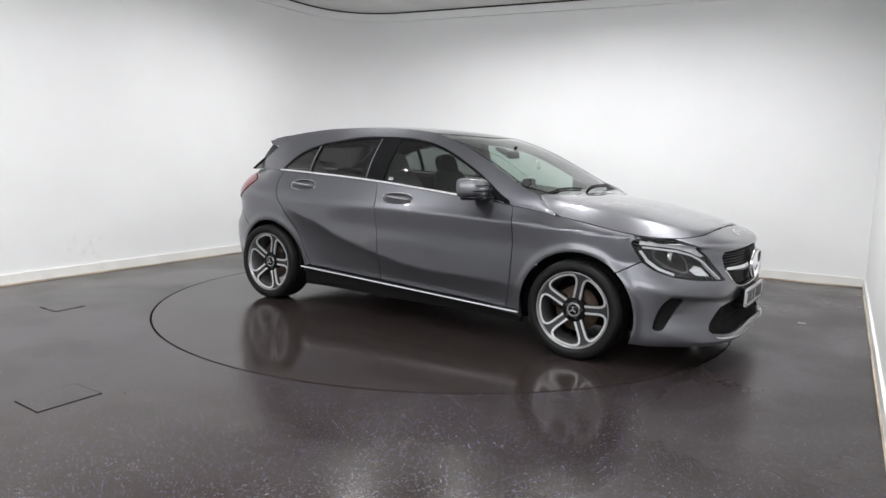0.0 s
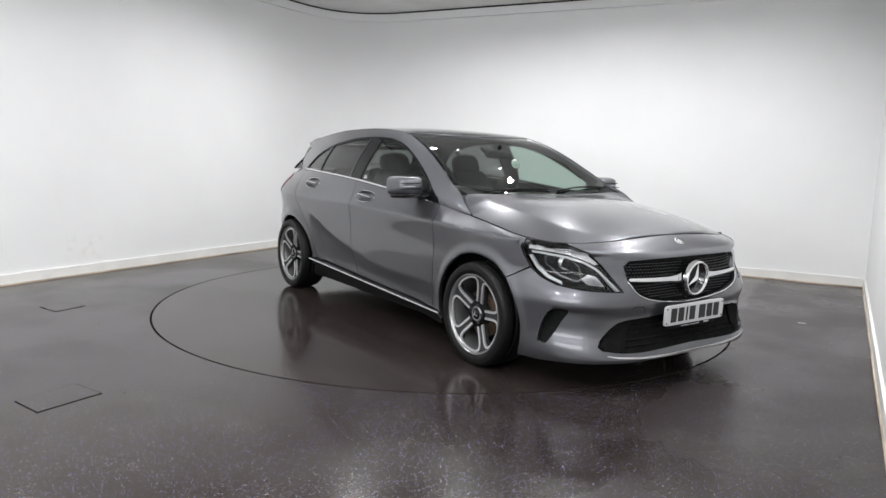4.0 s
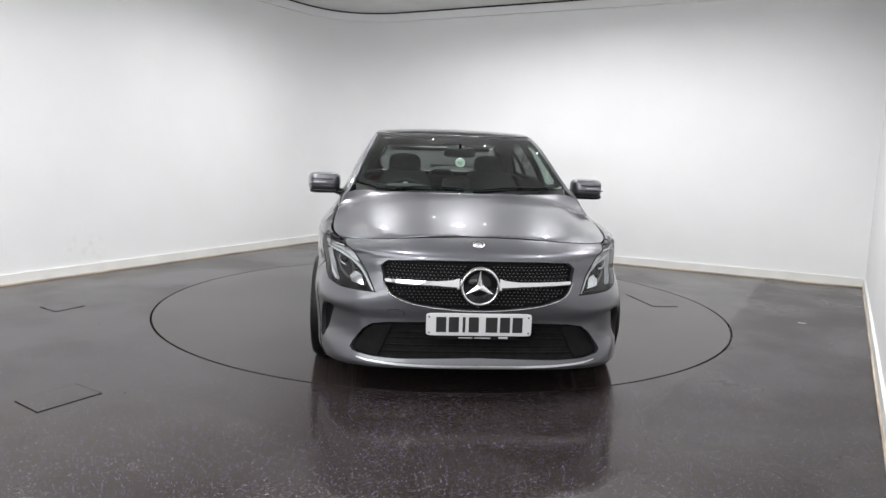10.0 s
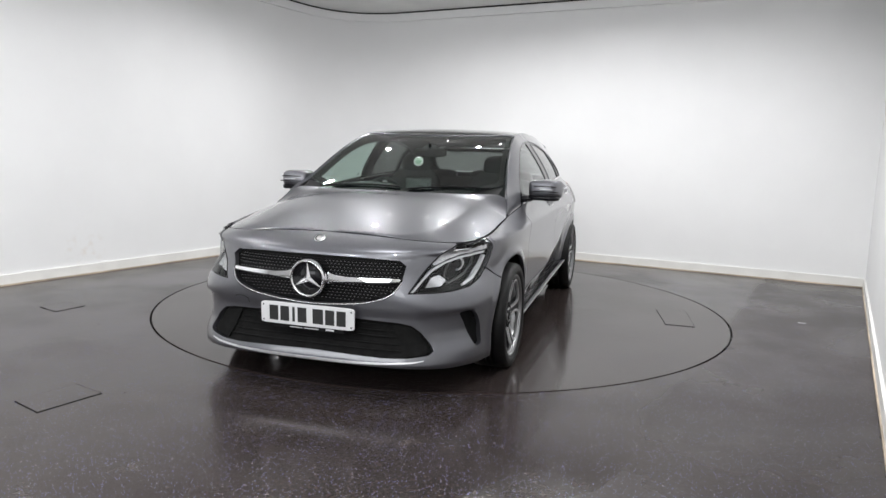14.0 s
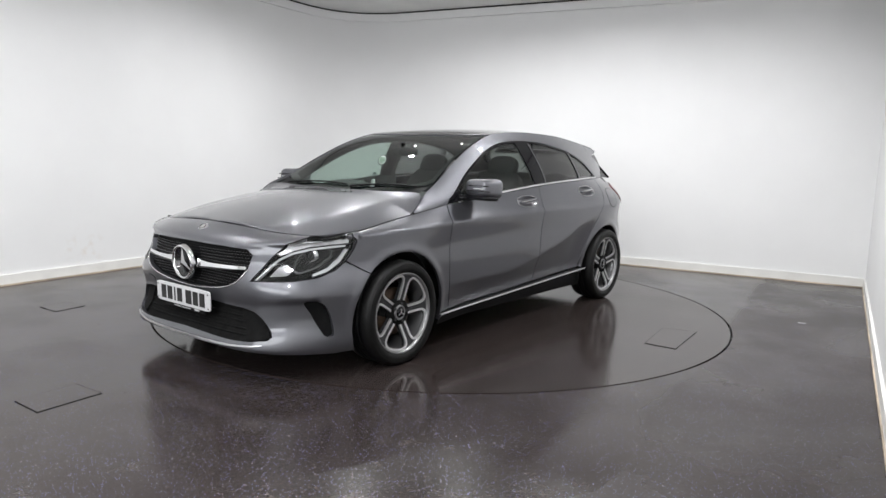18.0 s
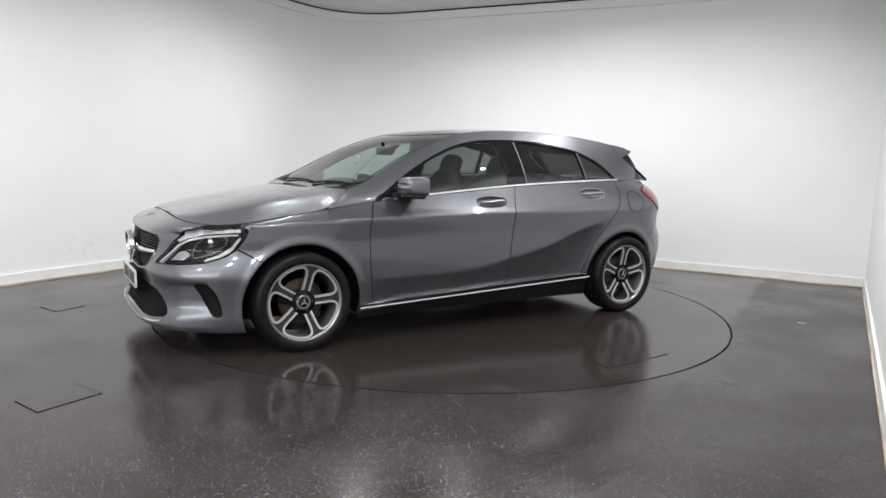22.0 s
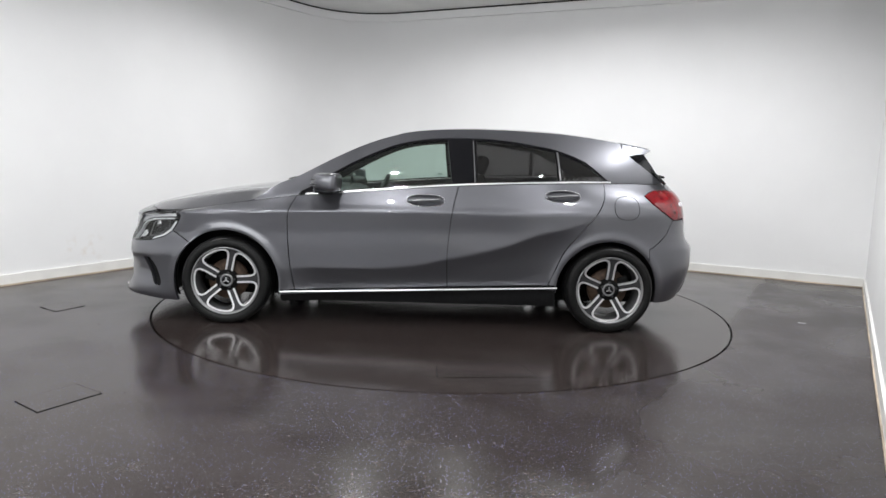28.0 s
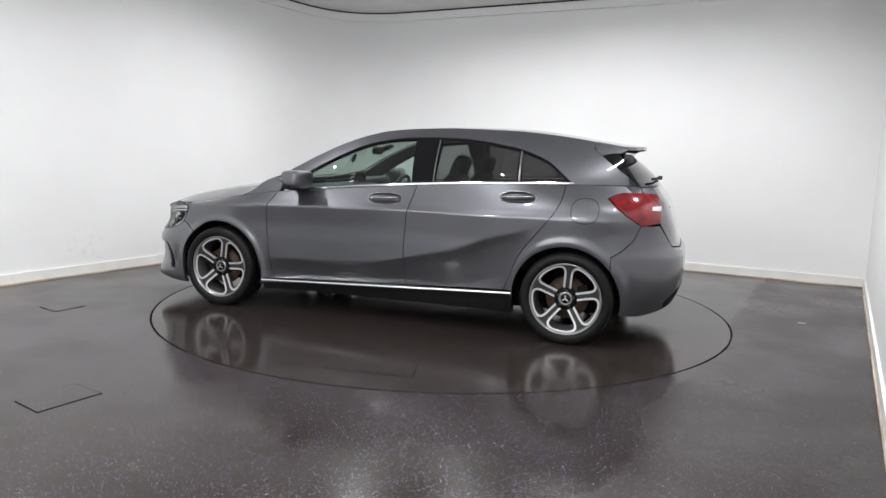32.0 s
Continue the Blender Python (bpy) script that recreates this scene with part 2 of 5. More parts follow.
def tube(points, radius, n=8, closed=False):
    bm = bmesh.new()
    pts = [Vector(p) for p in points]
    rows = []
    for i, p in enumerate(pts):
        a = pts[i - 1] if (i or closed) else p
        b = pts[(i + 1) % len(pts)] if (closed or i < len(pts) - 1) else p
        q = (b - a).to_track_quat("Z", "Y")
        rr = radius[i] if isinstance(radius, (list, tuple)) else radius
        rows.append([bm.verts.new(p + q @ Vector((rr * math.cos(2 * math.pi * k / n), rr * math.sin(2 * math.pi * k / n), 0))) for k in range(n)])
    for i in range(len(pts) if closed else len(pts) - 1):
        a, b = rows[i], rows[(i + 1) % len(pts)]
        for k in range(n):
            bm.faces.new((a[k], a[(k + 1) % n], b[(k + 1) % n], b[k]))
    if not closed:
        bm.faces.new(rows[0])
        bm.faces.new(rows[-1])
    bmesh.ops.recalc_face_normals(bm, faces=bm.faces)
    return bm


def curve(pairs):
    """A smooth monotone curve through (x, y) pairs, for arrays."""
    pairs = sorted(pairs)
    xs, ys = np.array([p[0] for p in pairs], float), np.array([p[1] for p in pairs], float)
    h = np.diff(xs)
    dl = np.diff(ys) / h
    m = np.zeros(len(xs))
    for i in range(1, len(xs) - 1):
        if dl[i - 1] * dl[i] > 0:
            w1, w2 = 2 * h[i] + h[i - 1], h[i] + 2 * h[i - 1]
            m[i] = (w1 + w2) / (w1 / dl[i - 1] + w2 / dl[i])
    m[0], m[-1] = dl[0], dl[-1]

    def f(x):
        x = np.clip(np.asarray(x, float), xs[0], xs[-1])
        i = np.clip(np.searchsorted(xs, x) - 1, 0, len(h) - 1)
        t = (x - xs[i]) / h[i]
        return ((1 + 2 * t) * (1 - t) ** 2 * ys[i] + t * (1 - t) ** 2 * h[i] * m[i]
                + t * t * (3 - 2 * t) * ys[i + 1] + t * t * (t - 1) * h[i] * m[i + 1])
    return f


def smoothstep(a, b, x):
    t = np.clip((x - a) / (b - a), 0, 1)
    return t * t * (3 - 2 * t)


# ---- the room: walls set round the turntable ----
def wall_strip(name, pts, z0, z1, thick, material, label, category="wall"):
    """A standing strip along plan points, thick to its outer side."""
    bm = bmesh.new()
    n = len(pts)
    inner, outer = [], []
    for i, p in enumerate(pts):
        p = Vector(p)
        a, b = Vector(pts[max(i - 1, 0)]), Vector(pts[min(i + 1, n - 1)])
        d = (b - a).normalized()
        nrm = Vector((-d.y, d.x))
        inner.append(p)
        outer.append(p + nrm * thick)
    def quad(a, b, c, d):
        bm.faces.new([bm.verts.new(v) for v in (a, b, c, d)])
    for i in range(n - 1):
        a, b, c, d = inner[i], inner[i + 1], outer[i + 1], outer[i]
        quad((*a, z0), (*b, z0), (*b, z1), (*a, z1))
        quad((*c, z0), (*d, z0), (*d, z1), (*c, z1))
        quad((*a, z1), (*b, z1), (*c, z1), (*d, z1))
        quad((*b, z0), (*a, z0), (*d, z0), (*c, z0))
    for k in (0, n - 1):
        a, d = inner[k], outer[k]
        quad((*a, z0), (*a, z1), (*d, z1), (*d, z0))
    bmesh.ops.remove_doubles(bm, verts=bm.verts, dist=1e-5)
    bmesh.ops.recalc_face_normals(bm, faces=bm.faces)
    ob = part(name, bm, material, smooth=n > 6)
    if n > 6:
        ob.data.set_sharp_from_angle(angle=radians(35))
    return tagged(ob, label, category, kind="structure")


A0, A1 = Vector((-7.86, -6.9)), Vector((-1.40, 4.13))      # long wall
B1 = Vector((4.29, 1.27))                                  # far wall's end
C1 = Vector((-0.30, -6.85))                                # wall beside the camera


def rounded(p, q, r, radius, n=12):
    """The bend at q between p-q and q-r as a run of points."""
    d1, d2 = (p - q).normalized(), (r - q).normalized()
    s, e = q + d1 * radius, q + d2 * radius
    return [(1 - t) ** 2 * s + 2 * t * (1 - t) * q + t * t * e for t in [i / n for i in range(n + 1)]]


bend = rounded(A0, A1, B1, 0.95)
wall_run = [A0] + bend + [B1]
wall_strip("wall_west", [tuple(p) for p in wall_run], 0.0, 2.92, 0.12, WALLPAINT, "smooth white painted wall with a rounded corner")
wall_strip("wall_east", [tuple(B1), tuple(C1)], 0.0, CEIL + 0.1, 0.12, WALLPAINT, "smooth white painted side wall beside the camera")
# added out of view; its tone sets what the car's front and doors reflect
wall_strip("wall_south", [tuple(C1), tuple(A0)], 0.0, CEIL + 0.1, 0.12, DIMWALL, "plain white wall added out of view behind the camera")


def inset_run(pts, d):
    out = []
    for i, p in enumerate(pts):
        a, b = Vector(pts[max(i - 1, 0)]), Vector(pts[min(i + 1, len(pts) - 1)])
        t = (b - a).normalized()
        out.append(Vector(p) + Vector((t.y, -t.x)) * d)
    return out


skirt_run = inset_run(wall_run, 0.018)
wall_strip("baseboard", [tuple(p) for p in skirt_run], 0.0, 0.095, 0.0178, SKIRT, "white painted skirting board with a scuffed lower edge", "skirting")
skirt_e = inset_run([B1, C1], 0.018)
wall_strip("baseboard", [tuple(p) for p in skirt_e], 0.0, 0.095, 0.0178, SKIRT, "white painted skirting board with chipped paint", "skirting")
# thin raised strip added for the brown dirt along the skirting's foot
DIRT_EDGE = mat("skirting_dirt", (0.42, 0.35, 0.27), 0.6, vary=0.5, scale=2.2, bump=0.4, bscale=40)
for run_ in (wall_run, [B1, C1]):
    wall_strip("trim_dirt", [tuple(p) for p in inset_run(run_, 0.026)], 0.0, 0.013, 0.008, DIRT_EDGE, "thin grubby brown strip for the dirt along the skirting foot", "sealant")
# cornice above the white wall and the ceiling
cor_run = inset_run(wall_run, 0.03)
wall_strip("trim_cornice", [tuple(p) for p in cor_run], 2.922, CEIL + 0.1, 0.14, WALLPAINT, "white cornice strip under the ceiling", "cornice")
bm = bmesh.new()
box(bm, (-9, -8, CEIL + 0.012), (6, 6, CEIL + 0.15))
tagged(part("ceiling", bm, CEILING, smooth=False), "pale grey suspended ceiling", "ceiling", kind="structure")
gap_run = inset_run(wall_run, 0.045)
wall_strip("trim_shadow_gap", [tuple(p) for p in gap_run], CEIL - 0.004, CEIL + 0.010, 0.012, GAP, "dark shadow gap along the ceiling edge", "trim")

# floor with a round opening for the turntable
R_TABLE = 2.251


def ring_floor():
    bm = bmesh.new()
    n = 180
    a = [bm.verts.new(((R_TABLE + 0.005) * math.cos(2 * math.pi * i / n), (R_TABLE + 0.005) * math.sin(2 * math.pi * i / n), 0)) for i in range(n)]
    lowv = [bm.verts.new((v.co.x, v.co.y, -0.05)) for v in a]
    b = [bm.verts.new((12 * math.cos(2 * math.pi * i / n), 12 * math.sin(2 * math.pi * i / n), 0)) for i in range(n)]
    for i in range(n):
        j = (i + 1) % n
        bm.faces.new((a[i], b[i], b[j], a[j]))
        bm.faces.new((lowv[i], a[i], a[j], lowv[j]))
    return bm


tagged(part("floor", ring_floor(), FLOOR, smooth=False), "dark brown speckled vinyl floor with damp shiny patches", "floor", kind="structure")
bm = bmesh.new()
bmesh.ops.create_circle(bm, cap_ends=True, segments=96, radius=2.4, matrix=Matrix.Translation((0, 0, -0.05)))
tagged(part("floor_pit", bm, GAP, smooth=False), "dark pit below the turntable", "pit", kind="structure")

# turntable
turntable = tagged(new("turntable"), "round vinyl-covered turntable flush with the floor", "turntable")
bm = bmesh.new()
bmesh.ops.create_cone(bm, cap_ends=True, segments=180, radius1=R_TABLE - 0.010, radius2=R_TABLE - 0.010, depth=0.04, matrix=Matrix.Translation((0, 0, -0.02)))
part("turntable_deck", bm, TABLE, turntable, smooth=False)


def fitting(kind, m, size):
    """The housing behind a lamp."""
    if kind == "spot_light":
        ob = tagged(new("spot_light"), "small round white ceiling spotlight", "spotlight", "ceiling spotlights")
        ob.matrix_basis = pose(*m.translation[:2], CEIL)
        bm = lathe([(0.030, -0.06), (0.045, -0.05), (0.05, 0.01)], 24)
        bmesh.ops.transform(bm, matrix=pose(0, 0, 0, 90) @ Matrix.Scale(-1, 4, (0, 1, 0)), verts=bm.verts)
        part("spot_collar", bm, SKIRT, ob)
        return
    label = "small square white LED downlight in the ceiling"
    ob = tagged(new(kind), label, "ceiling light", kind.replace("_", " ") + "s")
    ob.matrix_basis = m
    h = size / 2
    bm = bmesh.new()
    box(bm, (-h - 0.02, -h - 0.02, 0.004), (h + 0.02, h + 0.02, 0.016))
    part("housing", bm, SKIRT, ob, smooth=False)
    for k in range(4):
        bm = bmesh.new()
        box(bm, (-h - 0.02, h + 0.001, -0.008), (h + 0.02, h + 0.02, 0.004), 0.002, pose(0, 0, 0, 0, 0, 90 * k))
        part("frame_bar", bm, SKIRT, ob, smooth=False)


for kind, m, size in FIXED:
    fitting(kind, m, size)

# made-up window round the fill lamp, out of view: white boards in a white frame
fill_win = tagged(new("window_fill"), "wide made-up window in a white frame behind the camera, holding a fill light", "window", kind="structure")
wx, wy, wz, ww, wh = FILL_WIN
for k in range(5):
    bm = bmesh.new()
    xx = wx - ww / 2 + ww * k / 4
    box(bm, (xx - 0.03, wy - 0.01, wz - wh / 2 - 0.03), (xx + 0.03, wy + 0.025, wz + wh / 2 + 0.03), 0.004)
    part("fill_frame", bm, SKIRT, fill_win, smooth=False)
    if k < 4:
        bm = bmesh.new()
        box(bm, (xx + 0.03, wy - 0.005, wz - wh / 2), (xx + ww / 4 - 0.03, wy + 0.008, wz + wh / 2))
        part("fill_board", bm, WALLPAINT, fill_win, "white board behind the added fill lamp", smooth=False)
for zz in (wz - wh / 2 - 0.06, wz + wh / 2 + 0.03):
    bm = bmesh.new()
    box(bm, (wx - ww / 2 - 0.05, wy - 0.01, zz), (wx + ww / 2 + 0.05, wy + 0.027, zz + 0.03), 0.004)
    part("fill_ledge", bm, SKIRT, fill_win, smooth=False)


# ---- the car: curves of its body, x forward, y to its left, z up ----
X1, X1R, HALF = 0.90, -0.90, 0.885
NF, NR = 3.1, 4.0


def corner_table(a, b, n, count=400):
    ph = np.linspace(0, math.pi / 2, count)
    c, s = np.cos(ph).clip(0) ** (2 / n), np.sin(ph) ** (2 / n)
    x, y = a * c, b * s
    return ph, np.concatenate([[0], np.cumsum(np.hypot(np.diff(x), np.diff(y)))])


PH_F, ARC_F = corner_table(1.27, HALF, NF)
PH_R, ARC_R = corner_table(1.15, HALF, NR)
LF, LR = ARC_F[-1], ARC_R[-1]
LMID = X1 - X1R
LALL = LF + LMID + LR

N_STEPS = np.linspace(2.8, 5.4, 27)


def unit_tables(a, b):
    """Unit corner curves, even along their length, for each exponent."""
    f = np.linspace(0, 1, 400)
    cs, ss = [], []
    for n in N_STEPS:
        ph = np.linspace(0, math.pi / 2, 3000)
        c, s = np.cos(ph).clip(0) ** (2 / n), np.sin(ph) ** (2 / n)
        arc = np.concatenate([[0], np.cumsum(np.hypot(a * np.diff(c), b * np.diff(s)))])
        cs.append(np.interp(f, arc / arc[-1], c))
        ss.append(np.interp(f, arc / arc[-1], s))
    return np.array(cs), np.array(ss)


UNIT_F, UNIT_R = unit_tables(1.27, HALF), unit_tables(1.15, HALF)


def unit(tables, n, f):
    k = np.clip((n - N_STEPS[0]) / (N_STEPS[1] - N_STEPS[0]), 0, len(N_STEPS) - 1.001)
    q = np.clip(f, 0, 1) * 398.999
    i, j = k.astype(int), q.astype(int)
    u, v = k - i, q - j
    return [(1 - u) * ((1 - v) * t[i, j] + v * t[i, j + 1]) + u * ((1 - v) * t[i + 1, j] + v * t[i + 1, j + 1]) for t in tables]


nose_x = curve([(0.10, 2.12), (0.165, 2.200), (0.182, 2.213), (0.25, 2.193), (0.31, 2.168), (0.40, 2.163), (0.46, 2.175),
                (0.58, 2.185), (0.68, 2.175), (0.715, 2.165), (1.2, 2.1)])
tail_x = curve([(0.10, -1.90), (0.20, -1.97), (0.28, -2.02), (0.37, -2.055), (0.50, -2.075), (0.58, -2.07), (0.66, -2.02),
                (0.80, -1.985), (0.95, -1.93), (1.05, -1.86), (1.2, -1.80)])
half_w = curve([(0.10, 0.825), (0.16, 0.845), (0.20, 0.852), (0.30, 0.860), (0.42, 0.871), (0.60, 0.879), (0.75, 0.887), (0.82, 0.889), (0.87, 0.880), (1.2, 0.86)])
rear_w = curve([(-2.1, 0.985), (-1.6, 1.0), (-1.2, 1.004), (-0.9, 1.0), (0.9, 1.0), (1.6, 1.0), (2.2, 1.0)])
top_w = curve([(2.1, 0.785), (1.39, 0.787), (1.19, 0.787), (1.0, 0.797), (0.88, 0.803), (0.5, 0.807), (0.0, 0.805), (-0.8, 0.785),
               (-1.3, 0.742), (-1.6, 0.70), (-1.9, 0.665), (-2.1, 0.64)])
low_crease = curve([(1.2, 0.405), (0.87, 0.411), (0.36, 0.417), (0.09, 0.436), (-0.19, 0.492), (-0.42, 0.542), (-0.62, 0.599),
                    (-0.81, 0.672), (-1.01, 0.729), (-1.2, 0.80), (-1.36, 0.857), (-1.6, 0.9)])


def ref_sig(x=None, y=None):
    """Way along the body's plan from the front centre, for a place on its reference outline."""
    if y is not None:
        return float(np.interp(y, HALF * np.sin(PH_F) ** (2 / NF), ARC_F))
    if x >= X1:
        return float(np.interp(-(x - X1), -1.27 * np.cos(PH_F).clip(0) ** (2 / NF), ARC_F))
    if x >= X1R:
        return LF + X1 - x
    return LALL - float(np.interp(-(X1R - x), -1.15 * np.cos(PH_R).clip(0) ** (2 / NR), ARC_R))


crease_z = curve([(0, 0.715), (ref_sig(y=0.5), 0.715), (ref_sig(x=1.9), 0.735), (ref_sig(x=1.65), 0.769), (ref_sig(x=1.34), 0.793), (ref_sig(x=0.91), 0.809),
                  (ref_sig(x=0.37), 0.820), (ref_sig(x=-0.22), 0.832), (ref_sig(x=-0.85), 0.822), (ref_sig(x=-1.4), 0.84), (LALL, 0.85)])
top_z = curve([(0, 0.812), (ref_sig(y=0.3), 0.803), (ref_sig(y=0.55), 0.787), (ref_sig(y=0.72), 0.778), (ref_sig(x=1.71), 0.792), (ref_sig(x=1.39), 0.842),
               (ref_sig(x=1.19), 0.869), (ref_sig(x=0.88), 0.911), (ref_sig(x=0.57), 0.939), (ref_sig(x=0.18), 0.974), (ref_sig(x=-0.27), 1.010),
               (ref_sig(x=-0.81), 1.037), (ref_sig(x=-1.28), 1.051), (ref_sig(x=-1.6), 1.055), (LALL, 1.05)])


def body(p):
    """The lower body's skin: p holds (way round the plan, height)."""
    sig, z = p[:, 0], p[:, 1]
    side, s = np.where(sig < 0, -1.0, 1.0), np.abs(sig)
    far = s > LALL
    s = np.where(far, 2 * LALL - s, s)
    side = np.where(far, -side, side)
    zc, zu = crease_z(s), top_z(s)
    t = np.clip((z - zc) / (zu - zc), 0, 1)
    up = z > zc
    front, rear = s < LF, s > LF + LMID
    nf = np.where(up, NF + 1.8 * t, NF + 1.35 * smoothstep(0.64, 0.46, z))
    nr = NR + 1.2 * smoothstep(0.7, 1.0, z)
    xn = np.where(up, 2.0 + 0.165 * (1 - t ** 1.7), nose_x(z))
    cf, sf = unit(UNIT_F, nf, s / LF)
    cr, sr = unit(UNIT_R, nr, (LALL - s) / LR)
    x = np.where(front, X1 + (xn - X1) * cf, np.where(rear, X1R + (tail_x(z) - X1R) * cr, X1 - (s - LF)))
    low = half_w(z) * rear_w(x)
    e = 1.0 + 0.7 * smoothstep(-0.5, -1.2, x)
    # the rising lower crease of the doors
    zl = low_crease(x)
    fade = smoothstep(1.05, 0.6, x) * (1 - smoothstep(-0.75, -1.3, x))
    below = 0.007 * np.log1p(np.exp(np.clip((zl - z) / 0.007, -40, 40)))
    low = low - fade * 0.068 * (1 - np.exp(-below / 0.18)) + fade * 0.005 * np.exp(-np.sqrt((z - zl) ** 2 + 0.008 ** 2) / 0.07)
    # hollow shoulder under the upper crease, flared arches
    low = low - 0.006 * smoothstep(1.3, 0.9, x) * smoothstep(-1.0, -0.4, x) * np.exp(-((z - zc + 0.13) / 0.085) ** 2)
    low = low + 0.003 * smoothstep(1.4, 1.0, x) * smoothstep(-1.3, -0.7, x) * np.exp(-np.clip(zc - z, 0, 1) / 0.03)
    for ax in (1.35, -1.335):
        r = np.hypot(x - ax, z - 0.30)
        low = low + 0.010 * np.exp(-((r - 0.375) / 0.03) ** 2)
    tr = (z - zc) / (zu - zc)
    g = (tr + np.sqrt(tr * tr + 0.045 ** 2)) / 2
    b = low + (top_w(x) - low) * np.clip(g, 0, 1) ** e
    y = b * np.where(front, sf, np.where(rear, sr, 1.0))
    # scooped sides of the front bumper
    xe = 1.83 + (z - 0.255) * 0.42
    sc = 0.024 * smoothstep(0.54, 0.79, y) * smoothstep(xe - 0.006, xe + 0.014, x) * smoothstep(0.455, 0.436, z) * smoothstep(0.225, 0.36, z) * front
    x, y = x - 0.5 * sc, y - 0.86 * sc
    return np.stack([x, y * side, z], 1)


def solve_sig(z, x=None, y=None):
    """The way round the plan at which the skin has that x (or y, at the front)."""
    lo, hi = (0.0, LALL) if y is None else (0.0, LF * 0.995)
    for _ in range(32):
        mid = (lo + hi) / 2
        q = body(np.array([[mid, z]]))[0]
        if (q[0] > x) if y is None else (q[1] < y):
            lo = mid
        else:
            hi = mid
    return (lo + hi) / 2


def rear_sig(z, y):
    lo, hi = LF + LMID + 0.01, LALL
    for _ in range(32):
        mid = (lo + hi) / 2
        if body(np.array([[mid, z]]))[0][1] > y:
            lo = mid
        else:
            hi = mid
    return (lo + hi) / 2


def on_side(*pts):
    return [(solve_sig(z, x=x), z) for x, z in pts]


def on_nose(*pts):
    return [(solve_sig(z, y=y), z) for y, z in pts]


def on_tail(*pts):
    return [(rear_sig(z, y), z) for y, z in pts]


# upper body: side of the cabin and the top
rail_z = curve([(1.19, 0.870), (1.10, 0.918), (1.02, 0.980), (0.88, 1.040), (0.76, 1.105), (0.60, 1.190), (0.40, 1.282), (0.20, 1.350),
                (0.04, 1.384), (-0.20, 1.404), (-0.45, 1.411), (-0.9, 1.400), (-1.2, 1.373), (-1.45, 1.338), (-1.6, 1.312), (-1.8, 1.27)])
rail_y = curve([(1.19, 0.787), (1.10, 0.768), (1.02, 0.745), (0.88, 0.714), (0.76, 0.688), (0.60, 0.660), (0.40, 0.630), (0.20, 0.602),
                (0.04, 0.582), (-0.20, 0.565), (-0.45, 0.556), (-0.9, 0.548), (-1.2, 0.545), (-1.45, 0.548), (-1.8, 0.56)])
mid_z = curve([(2.0, 0.812), (1.8, 0.862), (1.6, 0.905), (1.4, 0.938), (1.2, 0.962), (1.05, 0.976), (0.9, 1.055), (0.7, 1.160), (0.5, 1.258),
               (0.3, 1.335), (0.2, 1.366), (0.05, 1.400), (-0.2, 1.424), (-0.45, 1.434), (-0.7, 1.434), (-0.95, 1.425), (-1.15, 1.405),
               (-1.37, 1.372), (-1.55, 1.342), (-1.75, 1.315)])


_s = np.linspace(0, LALL, 900)
_u = body(np.stack([_s, top_z(_s)], 1))
TOP_X, TOP_Y, TOP_Z, TOP_S = _u[::-1, 0], _u[::-1, 1], _u[::-1, 2], _s[::-1]


def belt(x):
    return float(np.interp(x, TOP_X, TOP_Z))


def edge_run(xa, xb, n=14, down=0.001):
    """Points along the upper edge of the lower body."""
    sg = np.interp(np.linspace(xa, xb, n), TOP_X, TOP_S)
    return [(float(v), float(top_z(v)) - down) for v in sg]


def cabin(p):
    """Side of the cabin: p holds (-x, height)."""
    x, z = -p[:, 0], p[:, 1]
    zu, yu, zr = np.interp(x, TOP_X, TOP_Z), np.interp(x, TOP_X, TOP_Y), rail_z(x)
    t = np.clip((z - zu) / np.maximum(zr - zu, 1e-3), -0.2, 1.1)
    y = yu - (yu - rail_y(x)) * np.sign(t) * np.abs(t) ** 1.35
    return np.stack([x, y, z], 1)


_k = TOP_X > 1.19
EDGE_X, EDGE_Y, EDGE_Z = TOP_X[_k], TOP_Y[_k], TOP_Z[_k]


def top(p):
    """Bonnet, windscreen and roof: p holds (x, y)."""
    x, y = p[:, 0], p[:, 1]
    hood = x > EDGE_X[0]
    ye = np.where(hood, np.interp(x, EDGE_X, EDGE_Y), rail_y(x))
    ze = np.where(hood, np.interp(x, EDGE_X, EDGE_Z), rail_z(x))
    r = np.abs(y) / np.maximum(ye, 1e-3)
    k = smoothstep(1.0, 1.15, x)
    r = np.clip(r, 0, 1.05)
    roof_g = 1 - r ** 2.2
    over = 0.02 * np.log1p(np.exp(np.clip((r - 0.74) / 0.02, -40, 40)))
    hood_g = 1 - 0.24 * (np.minimum(r, 1) / 0.74) ** 2 - over * 2.25
    z = ze + (mid_z(x) - ze) * (roof_g + (hood_g - roof_g) * k)
    return np.stack([x, y, z], 1)


def hood_top(p):
    """The bonnet's own skin; its rear corners run on from the wing edge."""
    x, y = p[:, 0], p[:, 1]
    ye, ze = np.interp(x, TOP_X, TOP_Y), np.interp(x, TOP_X, TOP_Z)
    ye = np.where(x < 1.19, rail_y(x), ye)
    ze = np.where(x < 1.19, rail_z(x) - 0.003, ze)
    r = np.clip(np.abs(y) / np.maximum(ye, 0.01), 0, 1.05)
    over = 0.014 * np.log1p(np.exp(np.clip((r - 0.76) / 0.014, -40, 40)))
    g = 0.5 * (1 - r ** 3.4) + 0.5 * (1 - 0.20 * (np.minimum(r, 1) / 0.76) ** 2.4 - over * 2.55)
    return np.stack([x, y, ze + (mid_z(x) - ze) * g], 1)


